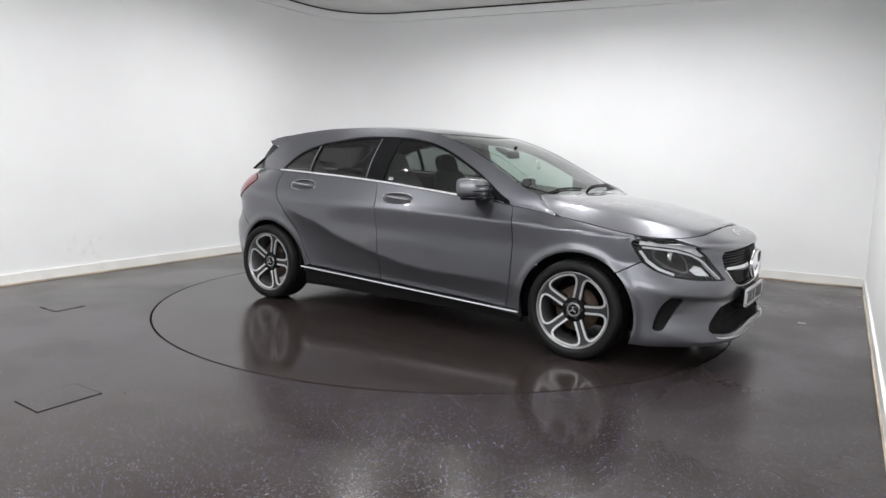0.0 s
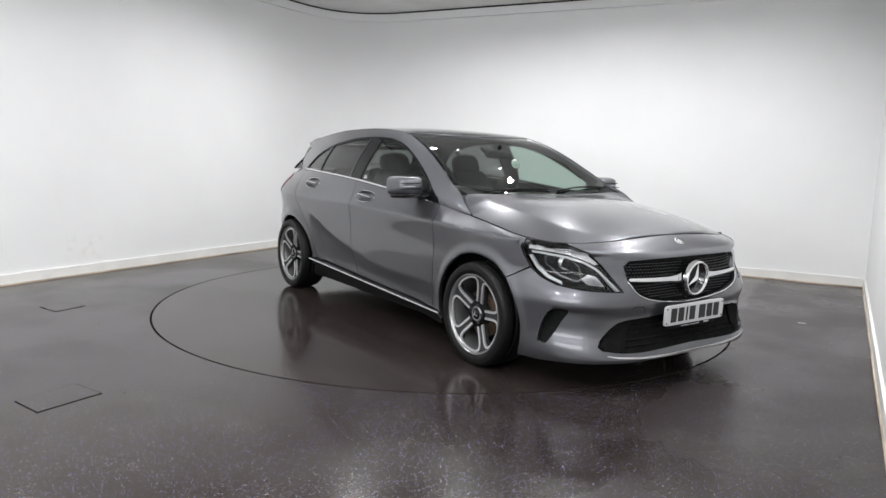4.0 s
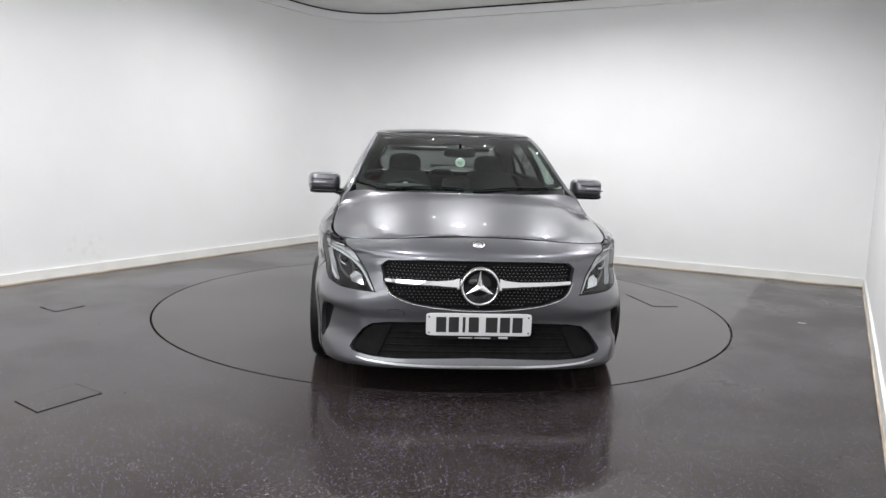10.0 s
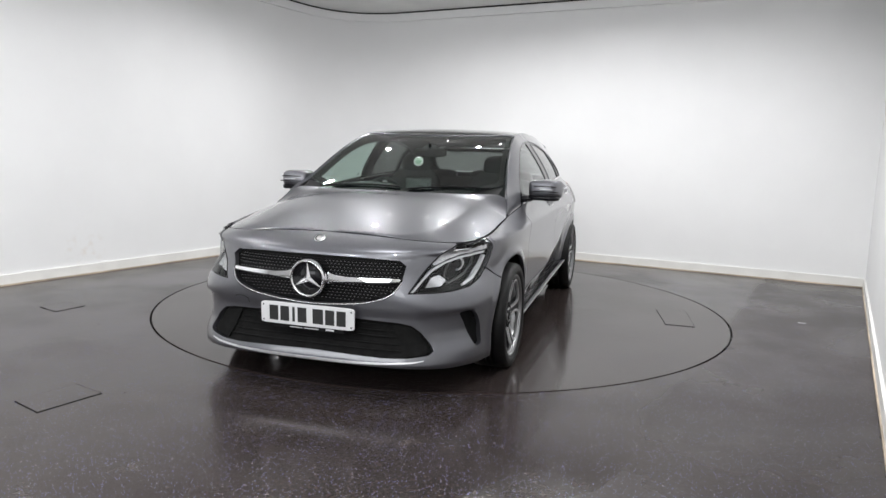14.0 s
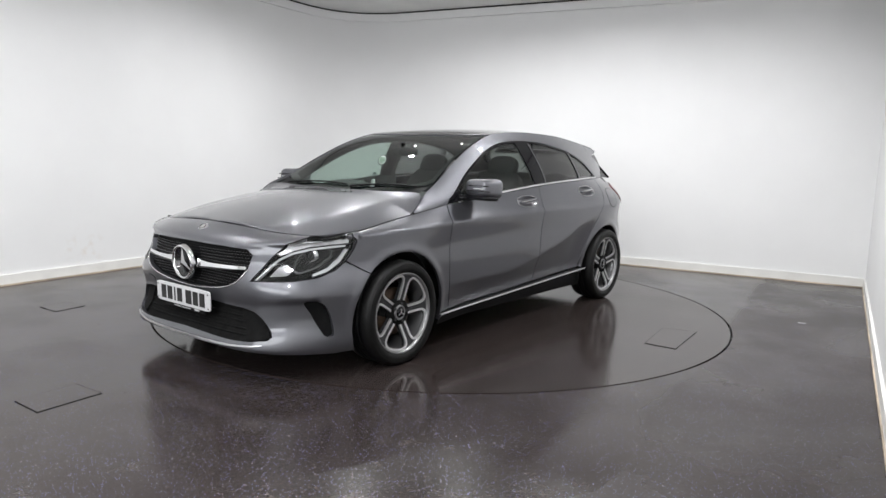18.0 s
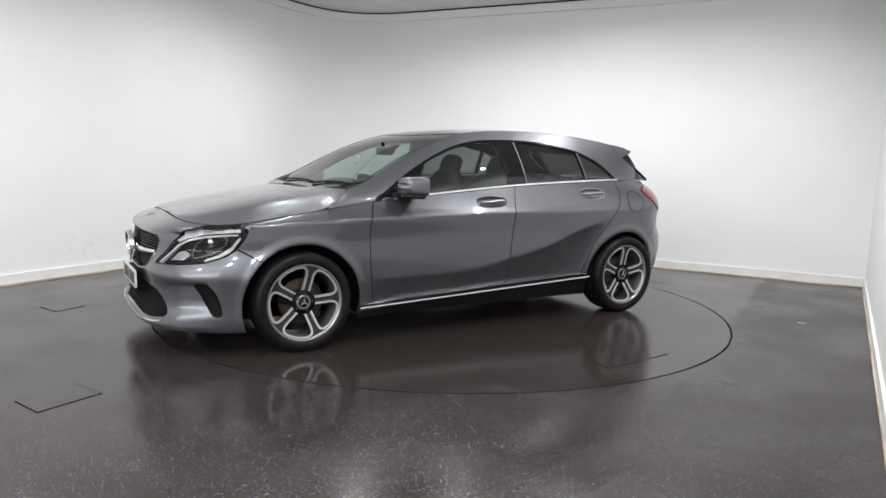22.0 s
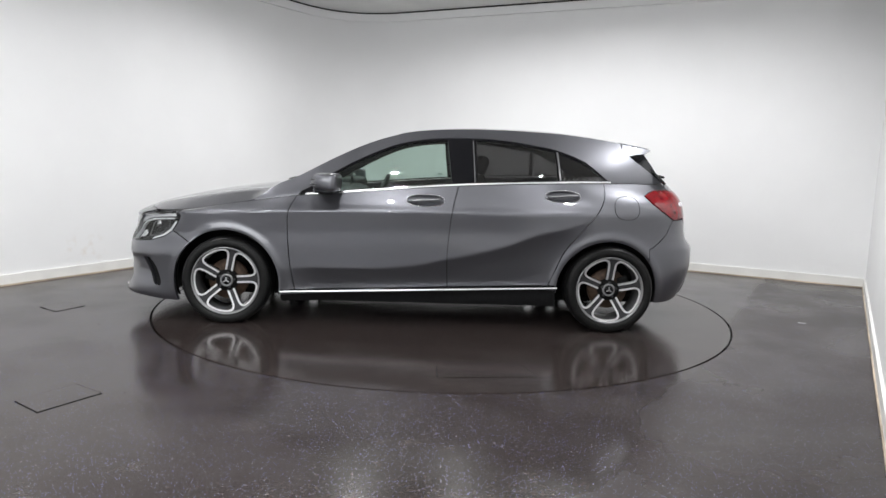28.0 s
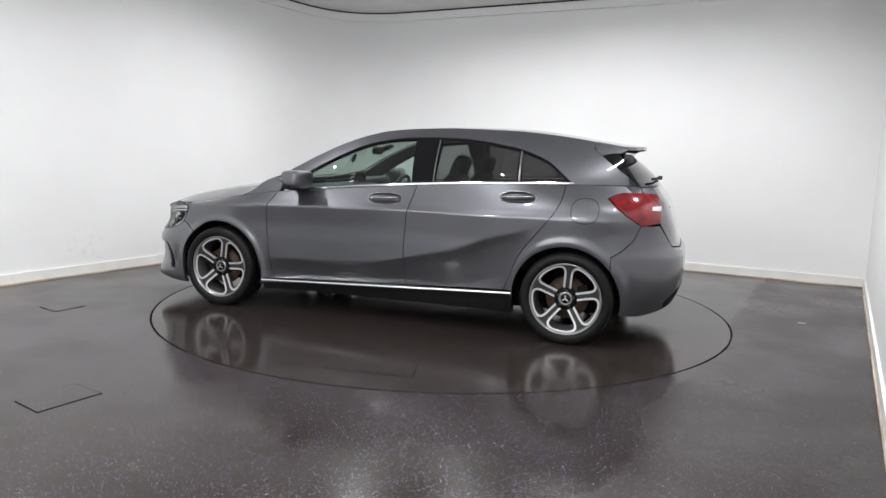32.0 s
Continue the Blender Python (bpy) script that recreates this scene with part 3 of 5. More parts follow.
def rear_glass(p):
    """Rear window slope: p holds (-1..1 across, 0..1 up)."""
    r, w = p[:, 0], p[:, 1]
    hw = 0.69 + (0.545 - 0.69) * w
    xb, xt = -1.87 + 0.125 * r ** 2, -1.60 + 0.14 * r ** 2
    x = xb + (xt - xb) * w - 0.025 * np.sin(math.pi * w)
    return np.stack([x, -r * hw, 1.05 + 0.24 * w], 1)


# ---- panels cut out of those skins ----
from mathutils import geometry


def inside(pts, poly):
    x, y = pts[:, 0], pts[:, 1]
    px, py = np.array(poly).T
    ok = np.zeros(len(pts), bool)
    j = len(px) - 1
    for i in range(len(px)):
        cond = (py[i] > y) != (py[j] > y)
        with np.errstate(divide="ignore", invalid="ignore"):
            ok ^= cond & (x < (px[j] - px[i]) * (y - py[i]) / (py[j] - py[i]) + px[i])
        j = i
    return ok


def area(poly):
    p = np.array(poly)
    q = np.roll(p, -1, 0)
    return 0.5 * np.sum(p[:, 0] * q[:, 1] - q[:, 0] * p[:, 1])


def dense(poly, step, closed=True):
    out = []
    n = len(poly)
    for i in range(n if closed else n - 1):
        a, b = np.array(poly[i]), np.array(poly[(i + 1) % n])
        k = max(1, int(math.ceil(np.hypot(*(b - a)) / step)))
        out += [tuple(a + (b - a) * j / k) for j in range(k)]
    if not closed:
        out.append(tuple(poly[-1]))
    return out


def shrink(poly, d):
    """The outline set in by d."""
    p = np.array(poly, float)
    if area(p) < 0:
        p = p[::-1]
    a, b = p - np.roll(p, 1, 0), np.roll(p, -1, 0) - p
    na = np.stack([-a[:, 1], a[:, 0]], 1) / np.maximum(np.hypot(a[:, 0], a[:, 1]), 1e-9)[:, None]
    nb = np.stack([-b[:, 1], b[:, 0]], 1) / np.maximum(np.hypot(b[:, 0], b[:, 1]), 1e-9)[:, None]
    m = na + nb
    ln = np.maximum((m * m).sum(1) / 2, 0.35)[:, None]
    return [tuple(v) for v in p + m / ln * d]


def smooth_path(pts, per=6, closed=False):
    """A Catmull-Rom run through points."""
    p = [np.array(v, float) for v in pts]
    n = len(p)
    out = []
    for i in range(n if closed else n - 1):
        a = p[(i - 1) % n] if closed or i else 2 * p[0] - p[1]
        b, c = p[i], p[(i + 1) % n]
        d = p[(i + 2) % n] if closed or i + 2 < n else 2 * p[-1] - p[-2]
        for k in range(per):
            t = k / per
            out.append(tuple(0.5 * (2 * b + (c - a) * t + (2 * a - 5 * b + 4 * c - d) * t * t + (3 * b - a - 3 * c + d) * t ** 3)))
    if not closed:
        out.append(tuple(p[-1]))
    return out


def normals_of(surf, pts, e=0.002):
    d = np.array([[e, 0]]), np.array([[0, e]])
    du = surf(pts + d[0]) - surf(pts - d[0])
    dv = surf(pts + d[1]) - surf(pts - d[1])
    n = np.cross(du, dv)
    return n / np.maximum(np.linalg.norm(n, axis=1), 1e-12)[:, None]


def panel_data(surf, poly, step=0.02, gap=0.0028, depth=0.014, out=0.0, holes=()):
    """Vertices, faces and normals of a sheet cut from a skin, with turned-in edges."""
    poly = [tuple(v) for v in poly]
    if area(poly) < 0:
        poly = poly[::-1]
    if gap:
        poly = shrink(poly, gap)
    ring = dense(poly, step)
    rings = [ring]
    for h in holes:
        h = [tuple(v) for v in h]
        if area(h) < 0:
            h = h[::-1]
        rings.append(dense(h, step))
    lo, hi = np.min(ring, 0), np.max(ring, 0)
    gx, gy = np.arange(lo[0], hi[0], step), np.arange(lo[1], hi[1], step * 0.9)
    g = np.array([(x + (0.5 * step if j % 2 else 0), y) for j, y in enumerate(gy) for x in gx]).reshape(-1, 2)
    keep = inside(g, ring)
    for h in rings[1:]:
        keep &= ~inside(g, h)
    g = g[keep]
    border = np.concatenate([np.array(r) for r in rings])
    if len(g):
        dmin = np.full(len(g), 9.0)
        for k in range(0, len(border), 64):
            dd = ((g[:, None, :] - border[None, k:k + 64, :]) ** 2).sum(2).min(1)
            dmin = np.minimum(dmin, dd)
        g = g[dmin > (0.45 * step) ** 2]
    pts = np.concatenate([border, g]) if len(g) else border
    edges, k = [], 0
    for r in rings:
        edges += [(k + i, k + (i + 1) % len(r)) for i in range(len(r))]
        k += len(r)
    vs, _, fs, _, _, _ = geometry.delaunay_2d_cdt([Vector(v) for v in pts], edges, [], 0, 1e-6)
    pts = np.array([(v.x, v.y) for v in vs])
    tri = np.array([f[:3] for f in fs])
    cen = pts[tri].mean(1)
    ok = inside(cen, ring)
    for h in rings[1:]:
        ok &= ~inside(cen, h)
    tri = tri[ok]
    a, b, c = pts[tri[:, 0]], pts[tri[:, 1]], pts[tri[:, 2]]
    flip = (b[:, 0] - a[:, 0]) * (c[:, 1] - a[:, 1]) - (b[:, 1] - a[:, 1]) * (c[:, 0] - a[:, 0]) < 0
    tri[flip] = tri[flip][:, ::-1]
    nrm = normals_of(surf, pts)
    pos = surf(pts) + nrm * out
    verts, norms, faces = [pos], [nrm], [tuple(int(i) for i in t) for t in tri]
    if depth:
        count = {}
        for t in faces:
            for i in range(3):
                count[(t[i], t[(i + 1) % 3])] = 1
        rim = [e for e in count if (e[1], e[0]) not in count]
        base = len(pos)
        extra, en = [], []
        for i, j in rim:
            tn = pos[j] - pos[i]
            o = np.cross(tn, nrm[i])
            o = o / max(np.linalg.norm(o), 1e-9)
            k = base + len(extra)
            extra += [pos[i], pos[j], pos[j] - nrm[j] * depth, pos[i] - nrm[i] * depth]
            en += [o] * 4
            faces.append((k, k + 3, k + 2, k + 1))
        verts.append(np.array(extra))
        norms.append(np.array(en))
    return np.concatenate(verts), faces, np.concatenate(norms)


def sheet(name, data, material, parent, label="", mirror=False):
    v, f, n = data
    if mirror:
        v, n = v * [1, -1, 1], n * [1, -1, 1]
        f = [t[::-1] for t in f]
    me = bpy.data.meshes.new(name)
    me.from_pydata(v.tolist(), [], f)
    me.update()
    ob = part_mesh(name, me, material, parent, label)
    me.normals_split_custom_set_from_vertices(n.tolist())
    return ob


def pair(name, surf, poly, material, parent, label="", **kw):
    data = panel_data(surf, poly, **kw)
    return [sheet(name, data, material, parent, label), sheet(name, data, material, parent, label, True)]


def one(name, surf, poly, material, parent, label="", **kw):
    return sheet(name, panel_data(surf, poly, **kw), material, parent, label)


car = tagged(new("hatchback_car"), "grey metallic five-door hatchback standing on the turntable", "car")

# shared shut lines, in (x, height) on the side
FD_FRONT = smooth_path([(0.875, 0.252), (0.90, 0.40), (0.912, 0.52), (0.92, 0.70), (0.91, 0.811), (0.868, belt(0.868) - 0.001)])
SPLIT = smooth_path([(-0.20, 0.292), (-0.192, 0.494), (-0.20, 0.654), (-0.22, 0.832), (-0.262, belt(-0.262) - 0.001)])
RD_REAR = smooth_path([(-0.915, 0.322), (-0.96, 0.433), (-1.02, 0.575), (-1.13, 0.718), (-1.24, 0.860), (-1.285, 0.96), (-1.292, belt(-1.29) - 0.001)])


def arch(ax, rx, cz, rz, a0, a1, n=28):
    return [(ax + rx * math.cos(radians(a)), cz + rz * math.sin(radians(a))) for a in np.linspace(a0, a1, n)]


def door_low(x):
    return 0.245 + (0.97 - x) / 1.95 * 0.076


def low_run(xa, xb, n=10):
    return [(x, door_low(x)) for x in np.linspace(xa, xb, n)]


ARCH_F = arch(1.352, 0.368, 0.29, 0.372, 47.5, 194)
ARCH_R = arch(-1.332, 0.358, 0.285, 0.364, -3, 143)



def oval(cx, cz, rx, rz, n=28, e=2.4):
    out = []
    for k in range(n):
        a = 2 * math.pi * k / n
        c, s = math.cos(a), math.sin(a)
        out.append((cx + rx * math.copysign(abs(c) ** (2 / e), c), cz + rz * math.copysign(abs(s) ** (2 / e), s)))
    return out


CUPS = [(-0.035, 0.902, 0.132, 0.040), (-0.99, 0.953, 0.125, 0.040)]
door_f = on_side(*FD_FRONT) + edge_run(0.85, -0.25) + on_side(*(SPLIT[::-1] + low_run(-0.19, 0.865)))
doors_f = pair("front_door", body, door_f, PAINT, car, step=0.012, depth=0.02, holes=[on_side(*oval(*CUPS[0]))])
door_r = on_side(*SPLIT) + edge_run(-0.28, -1.28) + on_side(*(RD_REAR[::-1] + low_run(-0.905, -0.21)))
doors_r = pair("rear_door", body, door_r, PAINT, car, step=0.012, depth=0.02, holes=[on_side(*oval(*CUPS[1]))])
HL_BACK = [(1.735, 0.642), (1.700, 0.692), (1.673, 0.744), (1.682, 0.761), (1.70, 0.767)]
fender = (on_side(*(ARCH_F + [(0.98, 0.20), (0.98, door_low(0.98)), (0.90, door_low(0.9))] + FD_FRONT))
          + edge_run(0.90, 1.69, 24) + on_side(*HL_BACK[::-1]))
pair("front_wing", body, fender, PAINT, car, step=0.018, depth=0.025)
TL_EDGE = [(-1.575, 0.972), (-1.63, 0.92), (-1.69, 0.873), (-1.79, 0.806)]
TL_TOP = [(-1.575, 0.972), (-1.61, 0.992), (-1.66, 1.008), (-1.78, 1.009)]
RB_SEAM = [(-1.79, 0.804), (-1.75, 0.708), (-1.69, 0.646), (-1.618, 0.598)]
quarter = (on_side(*RD_REAR) + edge_run(-1.31, -1.755, 12) + on_side(*([(-1.77, 1.03)] + TL_TOP[::-1] + TL_EDGE[1:] + RB_SEAM[1:]
           + arch(-1.332, 0.358, 0.285, 0.364, 143, -3) + [(-0.965, door_low(-0.95))])))
pair("rear_wing", body, quarter, PAINT, car, step=0.018, depth=0.025)

# cabin side: window outline
DLO = smooth_path([(0.835, 0.945), (0.76, 0.985), (0.59, 1.096), (0.39, 1.202), (0.19, 1.284), (-0.01, 1.326), (-0.21, 1.341), (-0.41, 1.343),
                   (-0.61, 1.333), (-0.82, 1.303), (-0.96, 1.277), (-1.15, 1.205), (-1.27, 1.115), (-1.335, 1.062)], 5)


def to_cabin(pts):
    return [(-x, z) for x, z in pts]


rail_run = [(x, float(rail_z(x)) - 0.001) for x in np.linspace(1.17, -1.44, 60)]
pillar = (rail_run + [(-1.45, 1.285), (-1.55, 1.205), (-1.66, 1.125), (-1.765, 1.053)] + [(x, belt(x)) for x in np.linspace(-1.74, -1.345, 8)]
          + DLO[::-1] + [(x, belt(x)) for x in np.linspace(0.86, 1.16, 8)])
pair("cabin_frame", cabin, to_cabin(pillar), PAINT, car, step=0.02, depth=0.02, gap=0)
dlo_full = [(0.85, belt(0.85) + 0.002)] + DLO + [(x, belt(x) + 0.002) for x in np.linspace(-1.33, 0.84, 20)]


def dlo_piece(xa, xb, lean_a=0.0, lean_b=0.0, edge=0.014):
    """Window opening between two x, cut from the window outline."""
    tp = [(x, z) for x, z in DLO]
    xs = np.array([p[0] for p in tp])[::-1]
    zs = np.array([p[1] for p in tp])[::-1]
    pts = [(x, belt(x) + edge) for x in np.linspace(xa, xb, 12)]
    for k in np.linspace(0, 1, 26):
        x = (xb + lean_b) + (xa + lean_a - xb - lean_b) * k
        z = float(np.interp(x, xs, zs)) - edge
        if z > belt(x) + edge + 0.004:
            pts.append((x, z))
    return pts


win_f = dlo_piece(0.70, -0.215, 0.0, 0.035)
win_r = dlo_piece(-0.385, -0.962, 0.0, 0.012)
win_q = dlo_piece(-0.995, -1.285, 0.02, 0.0)
pair("window_surround", cabin, to_cabin(dlo_full), GLOSSBLACK, car, step=0.03, depth=0.02, gap=0.001, out=-0.004,
     holes=[to_cabin(win_f), to_cabin(win_r), to_cabin(win_q)])
pair("front_side_window", cabin, to_cabin(win_f), GLASS_CLEAR, car, "lightly green side window", step=0.04, depth=0, gap=-0.004, out=-0.008)
pair("rear_side_window", cabin, to_cabin(win_r), GLASS_TINT, car, "dark tinted side window", step=0.04, depth=0, gap=-0.004, out=-0.008)
pair("quarter_window", cabin, to_cabin(win_q), GLASS_TINT, car, "dark tinted quarter window", step=0.04, depth=0, gap=-0.004, out=-0.008)
strip = [(x, belt(x) + 0.012) for x in np.linspace(0.80, -1.34, 30)] + [(x, belt(x) + 0.001) for x in np.linspace(-1.345, 0.81, 30)]
pair("waist_trim", cabin, to_cabin(strip), CHROME, car, "bright chrome waist strip", step=0.03, depth=0.01, gap=0, out=0.006)

# one grey for the quarter window's divider and the drawn pillar reflection
DIVIDER_GLINT = mat("grey_divider_and_glint", (0.17, 0.17, 0.175), 0.3, 0.6)
div_q = [(-0.974, belt(-0.974) + 0.013), (-0.986, belt(-0.986) + 0.013), (-0.972, 1.262), (-0.960, 1.264)]
pair("window_divider", cabin, to_cabin(div_q), DIVIDER_GLINT, car, "pale grey window divider", step=0.03, depth=0.008, gap=0, out=0.001)
# pale strip drawn in for the thin reflection along the pillar's edge
glint_b = [(-0.372, belt(-0.372) + 0.013), (-0.379, belt(-0.379) + 0.013), (-0.366, 1.326), (-0.359, 1.326)]
pair("pillar_glint", cabin, to_cabin(glint_b), DIVIDER_GLINT, car, "pale strip drawn as a reflection along the door pillar", step=0.03, depth=0.006, gap=0, out=0.001)
tag = [(-0.125, belt(-0.125) + 0.030), (-0.165, belt(-0.165) + 0.030), (-0.165, belt(-0.165) + 0.050), (-0.125, belt(-0.125) + 0.050)]
label_ = sheet("window_label", panel_data(cabin, to_cabin(tag), step=0.02, gap=0, depth=0, out=-0.006), WHITE_PLATE, car, "small white window label", True)
bar_ = [(-0.130, belt(-0.13) + 0.040), (-0.160, belt(-0.16) + 0.040), (-0.160, belt(-0.16) + 0.046), (-0.130, belt(-0.13) + 0.046)]
sheet("label_bar", panel_data(cabin, to_cabin(bar_), step=0.02, gap=0, depth=0, out=-0.004), BLACK_INK, label_, "black print bar", True)

# bonnet, windscreen, roof
hood_edge = [(x, y) for x, y in zip(EDGE_X, EDGE_Y)]
hood = [(1.04, 0.0), (1.036, 0.3), (1.024, 0.5), (1.010, 0.62), (1.012, 0.690), (1.035, 0.735), (1.08, 0.758), (1.13, 0.771), (1.17, 0.780)] + hood_edge[1:-1]
hood = hood + [(x, -y) for x, y in hood[:0:-1]]
hood = [h for i, h in enumerate(hood) if i == 0 or np.hypot(h[0] - hood[i - 1][0], h[1] - hood[i - 1][1]) > 1e-4]
one("bonnet", hood_top, hood, PAINT, car, step=0.025, depth=0.02, gap=0.002)


def screen_side(xa, xb, k, n):
    return [(x, float(rail_y(x)) - k) for x in np.linspace(xa, xb, n)]


ws = [(1.035, 0.0), (1.03, 0.3), (1.0, 0.5), (0.90, 0.665)] + screen_side(0.86, 0.10, 0.022, 16) + [(0.17, 0.35), (0.20, 0.15), (0.205, 0.0)]
ws = ws + [(x, -y) for x, y in ws[-2:0:-1]]
one("windscreen", top, ws, GLASS_CLEAR, car, "lightly green windscreen", step=0.04, depth=0, gap=0.0, out=-0.004)
ws_in = [(0.985, 0.0), (0.98, 0.3), (0.95, 0.48), (0.86, 0.635)] + screen_side(0.82, 0.16, 0.055, 12) + [(0.225, 0.33), (0.255, 0.15), (0.26, 0.0)]
ws_in = ws_in + [(x, -y) for x, y in ws_in[-2:0:-1]]
one("windscreen_border", top, ws, GLOSSBLACK, car, "black printed windscreen border", step=0.03, depth=0, gap=0.001, out=-0.007, holes=[ws_in])
roof = screen_side(0.10, -1.47, 0.0, 40) + [(-1.48, 0.3), (-1.48, 0.0)]
roof = [(0.205, 0.0), (0.20, 0.15), (0.17, 0.35)] + roof
roof = roof + [(x, -y) for x, y in roof[-2:0:-1]]
glass1 = [(0.19, 0.0), (0.185, 0.15), (0.155, 0.35), (0.10, 0.49), (0.0, 0.50), (-0.46, 0.485), (-0.46, 0.0)]
glass1 = glass1 + [(x, -y) for x, y in glass1[-2:0:-1]]
glass2 = [(-0.48, 0.0), (-0.48, 0.485), (-1.1, 0.475), (-1.13, 0.42), (-1.14, 0.0)]
glass2 = glass2 + [(x, -y) for x, y in glass2[-2:0:-1]]
one("roof_panel", top, roof, PAINT, car, step=0.03, depth=0.015, gap=0.001, holes=[glass1, glass2])
one("sunroof_front", top, glass1, GLASS_ROOF, car, "black glass sunroof", step=0.04, depth=0.006, gap=0.002)
one("sunroof_rear", top, glass2, GLASS_ROOF, car, "black glass sunroof", step=0.04, depth=0.006, gap=0.002)

# tail: window, spoiler, tailgate, lamps, bumper
rw = [(-0.98, 0.0), (-0.98, 0.3), (-0.98, 0.97), (0.98, 0.97), (0.98, 0.0)]
one("rear_window", rear_glass, rw, GLASS_TINT, car, "dark tinted rear window", step=0.05, depth=0, gap=0.002)
spo = screen_side(-1.455, -1.60, -0.002, 6) + [(-1.66, 0.50), (-1.71, 0.38), (-1.74, 0.2), (-1.75, 0.0)]
spo = [(-1.485, 0.0), (-1.485, 0.3)] + spo
spo = spo + [(x, -y) for x, y in spo[-2:0:-1]]
one("roof_spoiler", top, spo, PAINT, car, step=0.025, depth=0.022, gap=0.001, out=0.003)
spoil_side = [(-1.452, 1.335), (-1.6, 1.309), (-1.67, 1.295), (-1.62, 1.266), (-1.56, 1.261), (-1.50, 1.247), (-1.452, 1.284)]
pair("spoiler_side", cabin, to_cabin(spoil_side), PAINT, car, "grey side of the roof spoiler", step=0.02, depth=0.015, gap=0.001)
gate = on_tail((0.0, 1.05), (0.3, 1.05), (0.55, 1.048)) + on_side((-1.762, 1.045), (-1.785, 1.008)) + on_side((-1.86, 1.0), (-1.90, 0.82)) + on_tail((0.52, 0.66), (0.3, 0.64), (0.0, 0.635))
gate_m = gate + [(2 * LALL - s, z) for s, z in gate[-2:0:-1]]
one("tailgate", body, gate_m, PAINT, car, step=0.025, depth=0.02)
lamp = on_side(*(TL_TOP[::-1][::-1] + [(-1.86, 1.0), (-1.90, 0.82)])) + on_side(*TL_EDGE[::-1][:-1])
pair("tail_lamp", body, lamp, RED, car, "red tail lamp with a clear segment", step=0.02, depth=0.02, out=0.006)
rb_side = [(-1.90, 0.806)] + RB_SEAM + arch(-1.332, 0.358, 0.285, 0.364, 143, 192)
rbl = on_side(*rb_side) + on_side((-1.72, 0.203), (-1.80, 0.20), (-1.9, 0.22)) + on_tail((0.3, 0.25), (0.0, 0.25))
top_edge = on_tail((0.0, 0.632), (0.3, 0.637), (0.52, 0.657))
rear_b = top_edge + rbl
rear_b = rear_b + [(2 * LALL - s, z) for s, z in rear_b[-2:0:-1]]
one("rear_bumper", body, rear_b, PAINT, car, step=0.025, depth=0.025)

# nose: bumper with its openings, head lamps
GRILLE = on_nose((0.30, 0.710), (0.455, 0.702), (0.488, 0.675), (0.475, 0.60), (0.43, 0.535), (0.32, 0.492), (0.15, 0.468))
GRILLE = [(0.0, 0.712)] + GRILLE + [(0.0, 0.461)]
grille = GRILLE + [(-s, z) for s, z in GRILLE[-2:0:-1]]
INTAKE = [(0.0, 0.405)] + on_nose((0.25, 0.402), (0.46, 0.396), (0.53, 0.384), (0.575, 0.350), (0.625, 0.285), (0.638, 0.258), (0.62, 0.240), (0.52, 0.226), (0.40, 0.222), (0.2, 0.226)) + [(0.0, 0.230)]
intake = INTAKE + [(-s, z) for s, z in INTAKE[-2:0:-1]]
vent = on_side(*smooth_path([(1.97, 0.437), (1.91, 0.44), (1.865, 0.395), (1.835, 0.32), (1.828, 0.255), (1.875, 0.252), (1.905, 0.31), (1.935, 0.375)], 4, True))
HL_IN = [(0.69, 0.762), (0.635, 0.735), (0.585, 0.675), (0.545, 0.61), (0.512, 0.545)]
HL_LOW = [(1.735, 0.642), (1.80, 0.598), (1.90, 0.566), (2.02, 0.551)]
S_BACK, S_IN = solve_sig(0.767, x=1.70), solve_sig(0.762, y=0.69)


def lamp_top(down, n=10):
    """The upper edge of the head lamp, just under the bonnet's edge."""
    return [(float(v), float(top_z(v)) - down) for v in np.linspace(S_BACK, S_IN, n)]


lamp_poly = on_side(*(HL_LOW[::-1] + HL_BACK[1:3])) + lamp_top(0.008) + on_nose(*HL_IN[1:])
SEAM_F = [(1.6005, 0.5643), (1.735, 0.642)]
half_b = ([(0.0, 0.8125)] + [(s, float(top_z(s)) + 0.0010) for s in np.linspace(0.08, solve_sig(0.762, y=0.685), 14)] + on_nose(*HL_IN)
          + on_side(*HL_LOW[::-1]) + on_side(*SEAM_F[::-1]) + on_side(*arch(1.352, 0.368, 0.29, 0.372, 46, -23, 16))
          + on_side((1.80, 0.144), (1.95, 0.158)) + on_nose((0.60, 0.172), (0.4, 0.175), (0.2, 0.175)) + [(0.0, 0.175)])
bumper = half_b + [(-s, z) for s, z in half_b[-2:0:-1]]
vent_r = [(-s, z) for s, z in vent]
one("front_bumper", body, bumper, PAINT, car, step=0.018, depth=0.025, holes=[grille, intake, vent, vent_r])
pair("side_vent", body, vent, PLASTIC, car, "black plastic vent insert", step=0.02, depth=0, gap=-0.004, out=-0.03)
one("lower_grille", body, intake, LINER, car, "black lower air intake", step=0.025, depth=0, gap=-0.01, out=-0.03)
one("grille_backing", body, grille, PLASTIC, car, "black grille mesh", step=0.025, depth=0, gap=-0.008, out=-0.035)
hl = pair("head_lamp", body, lamp_poly, LINER, car, "clear head lamp with a light strip", step=0.02, depth=0.01, out=-0.05, gap=-0.004)
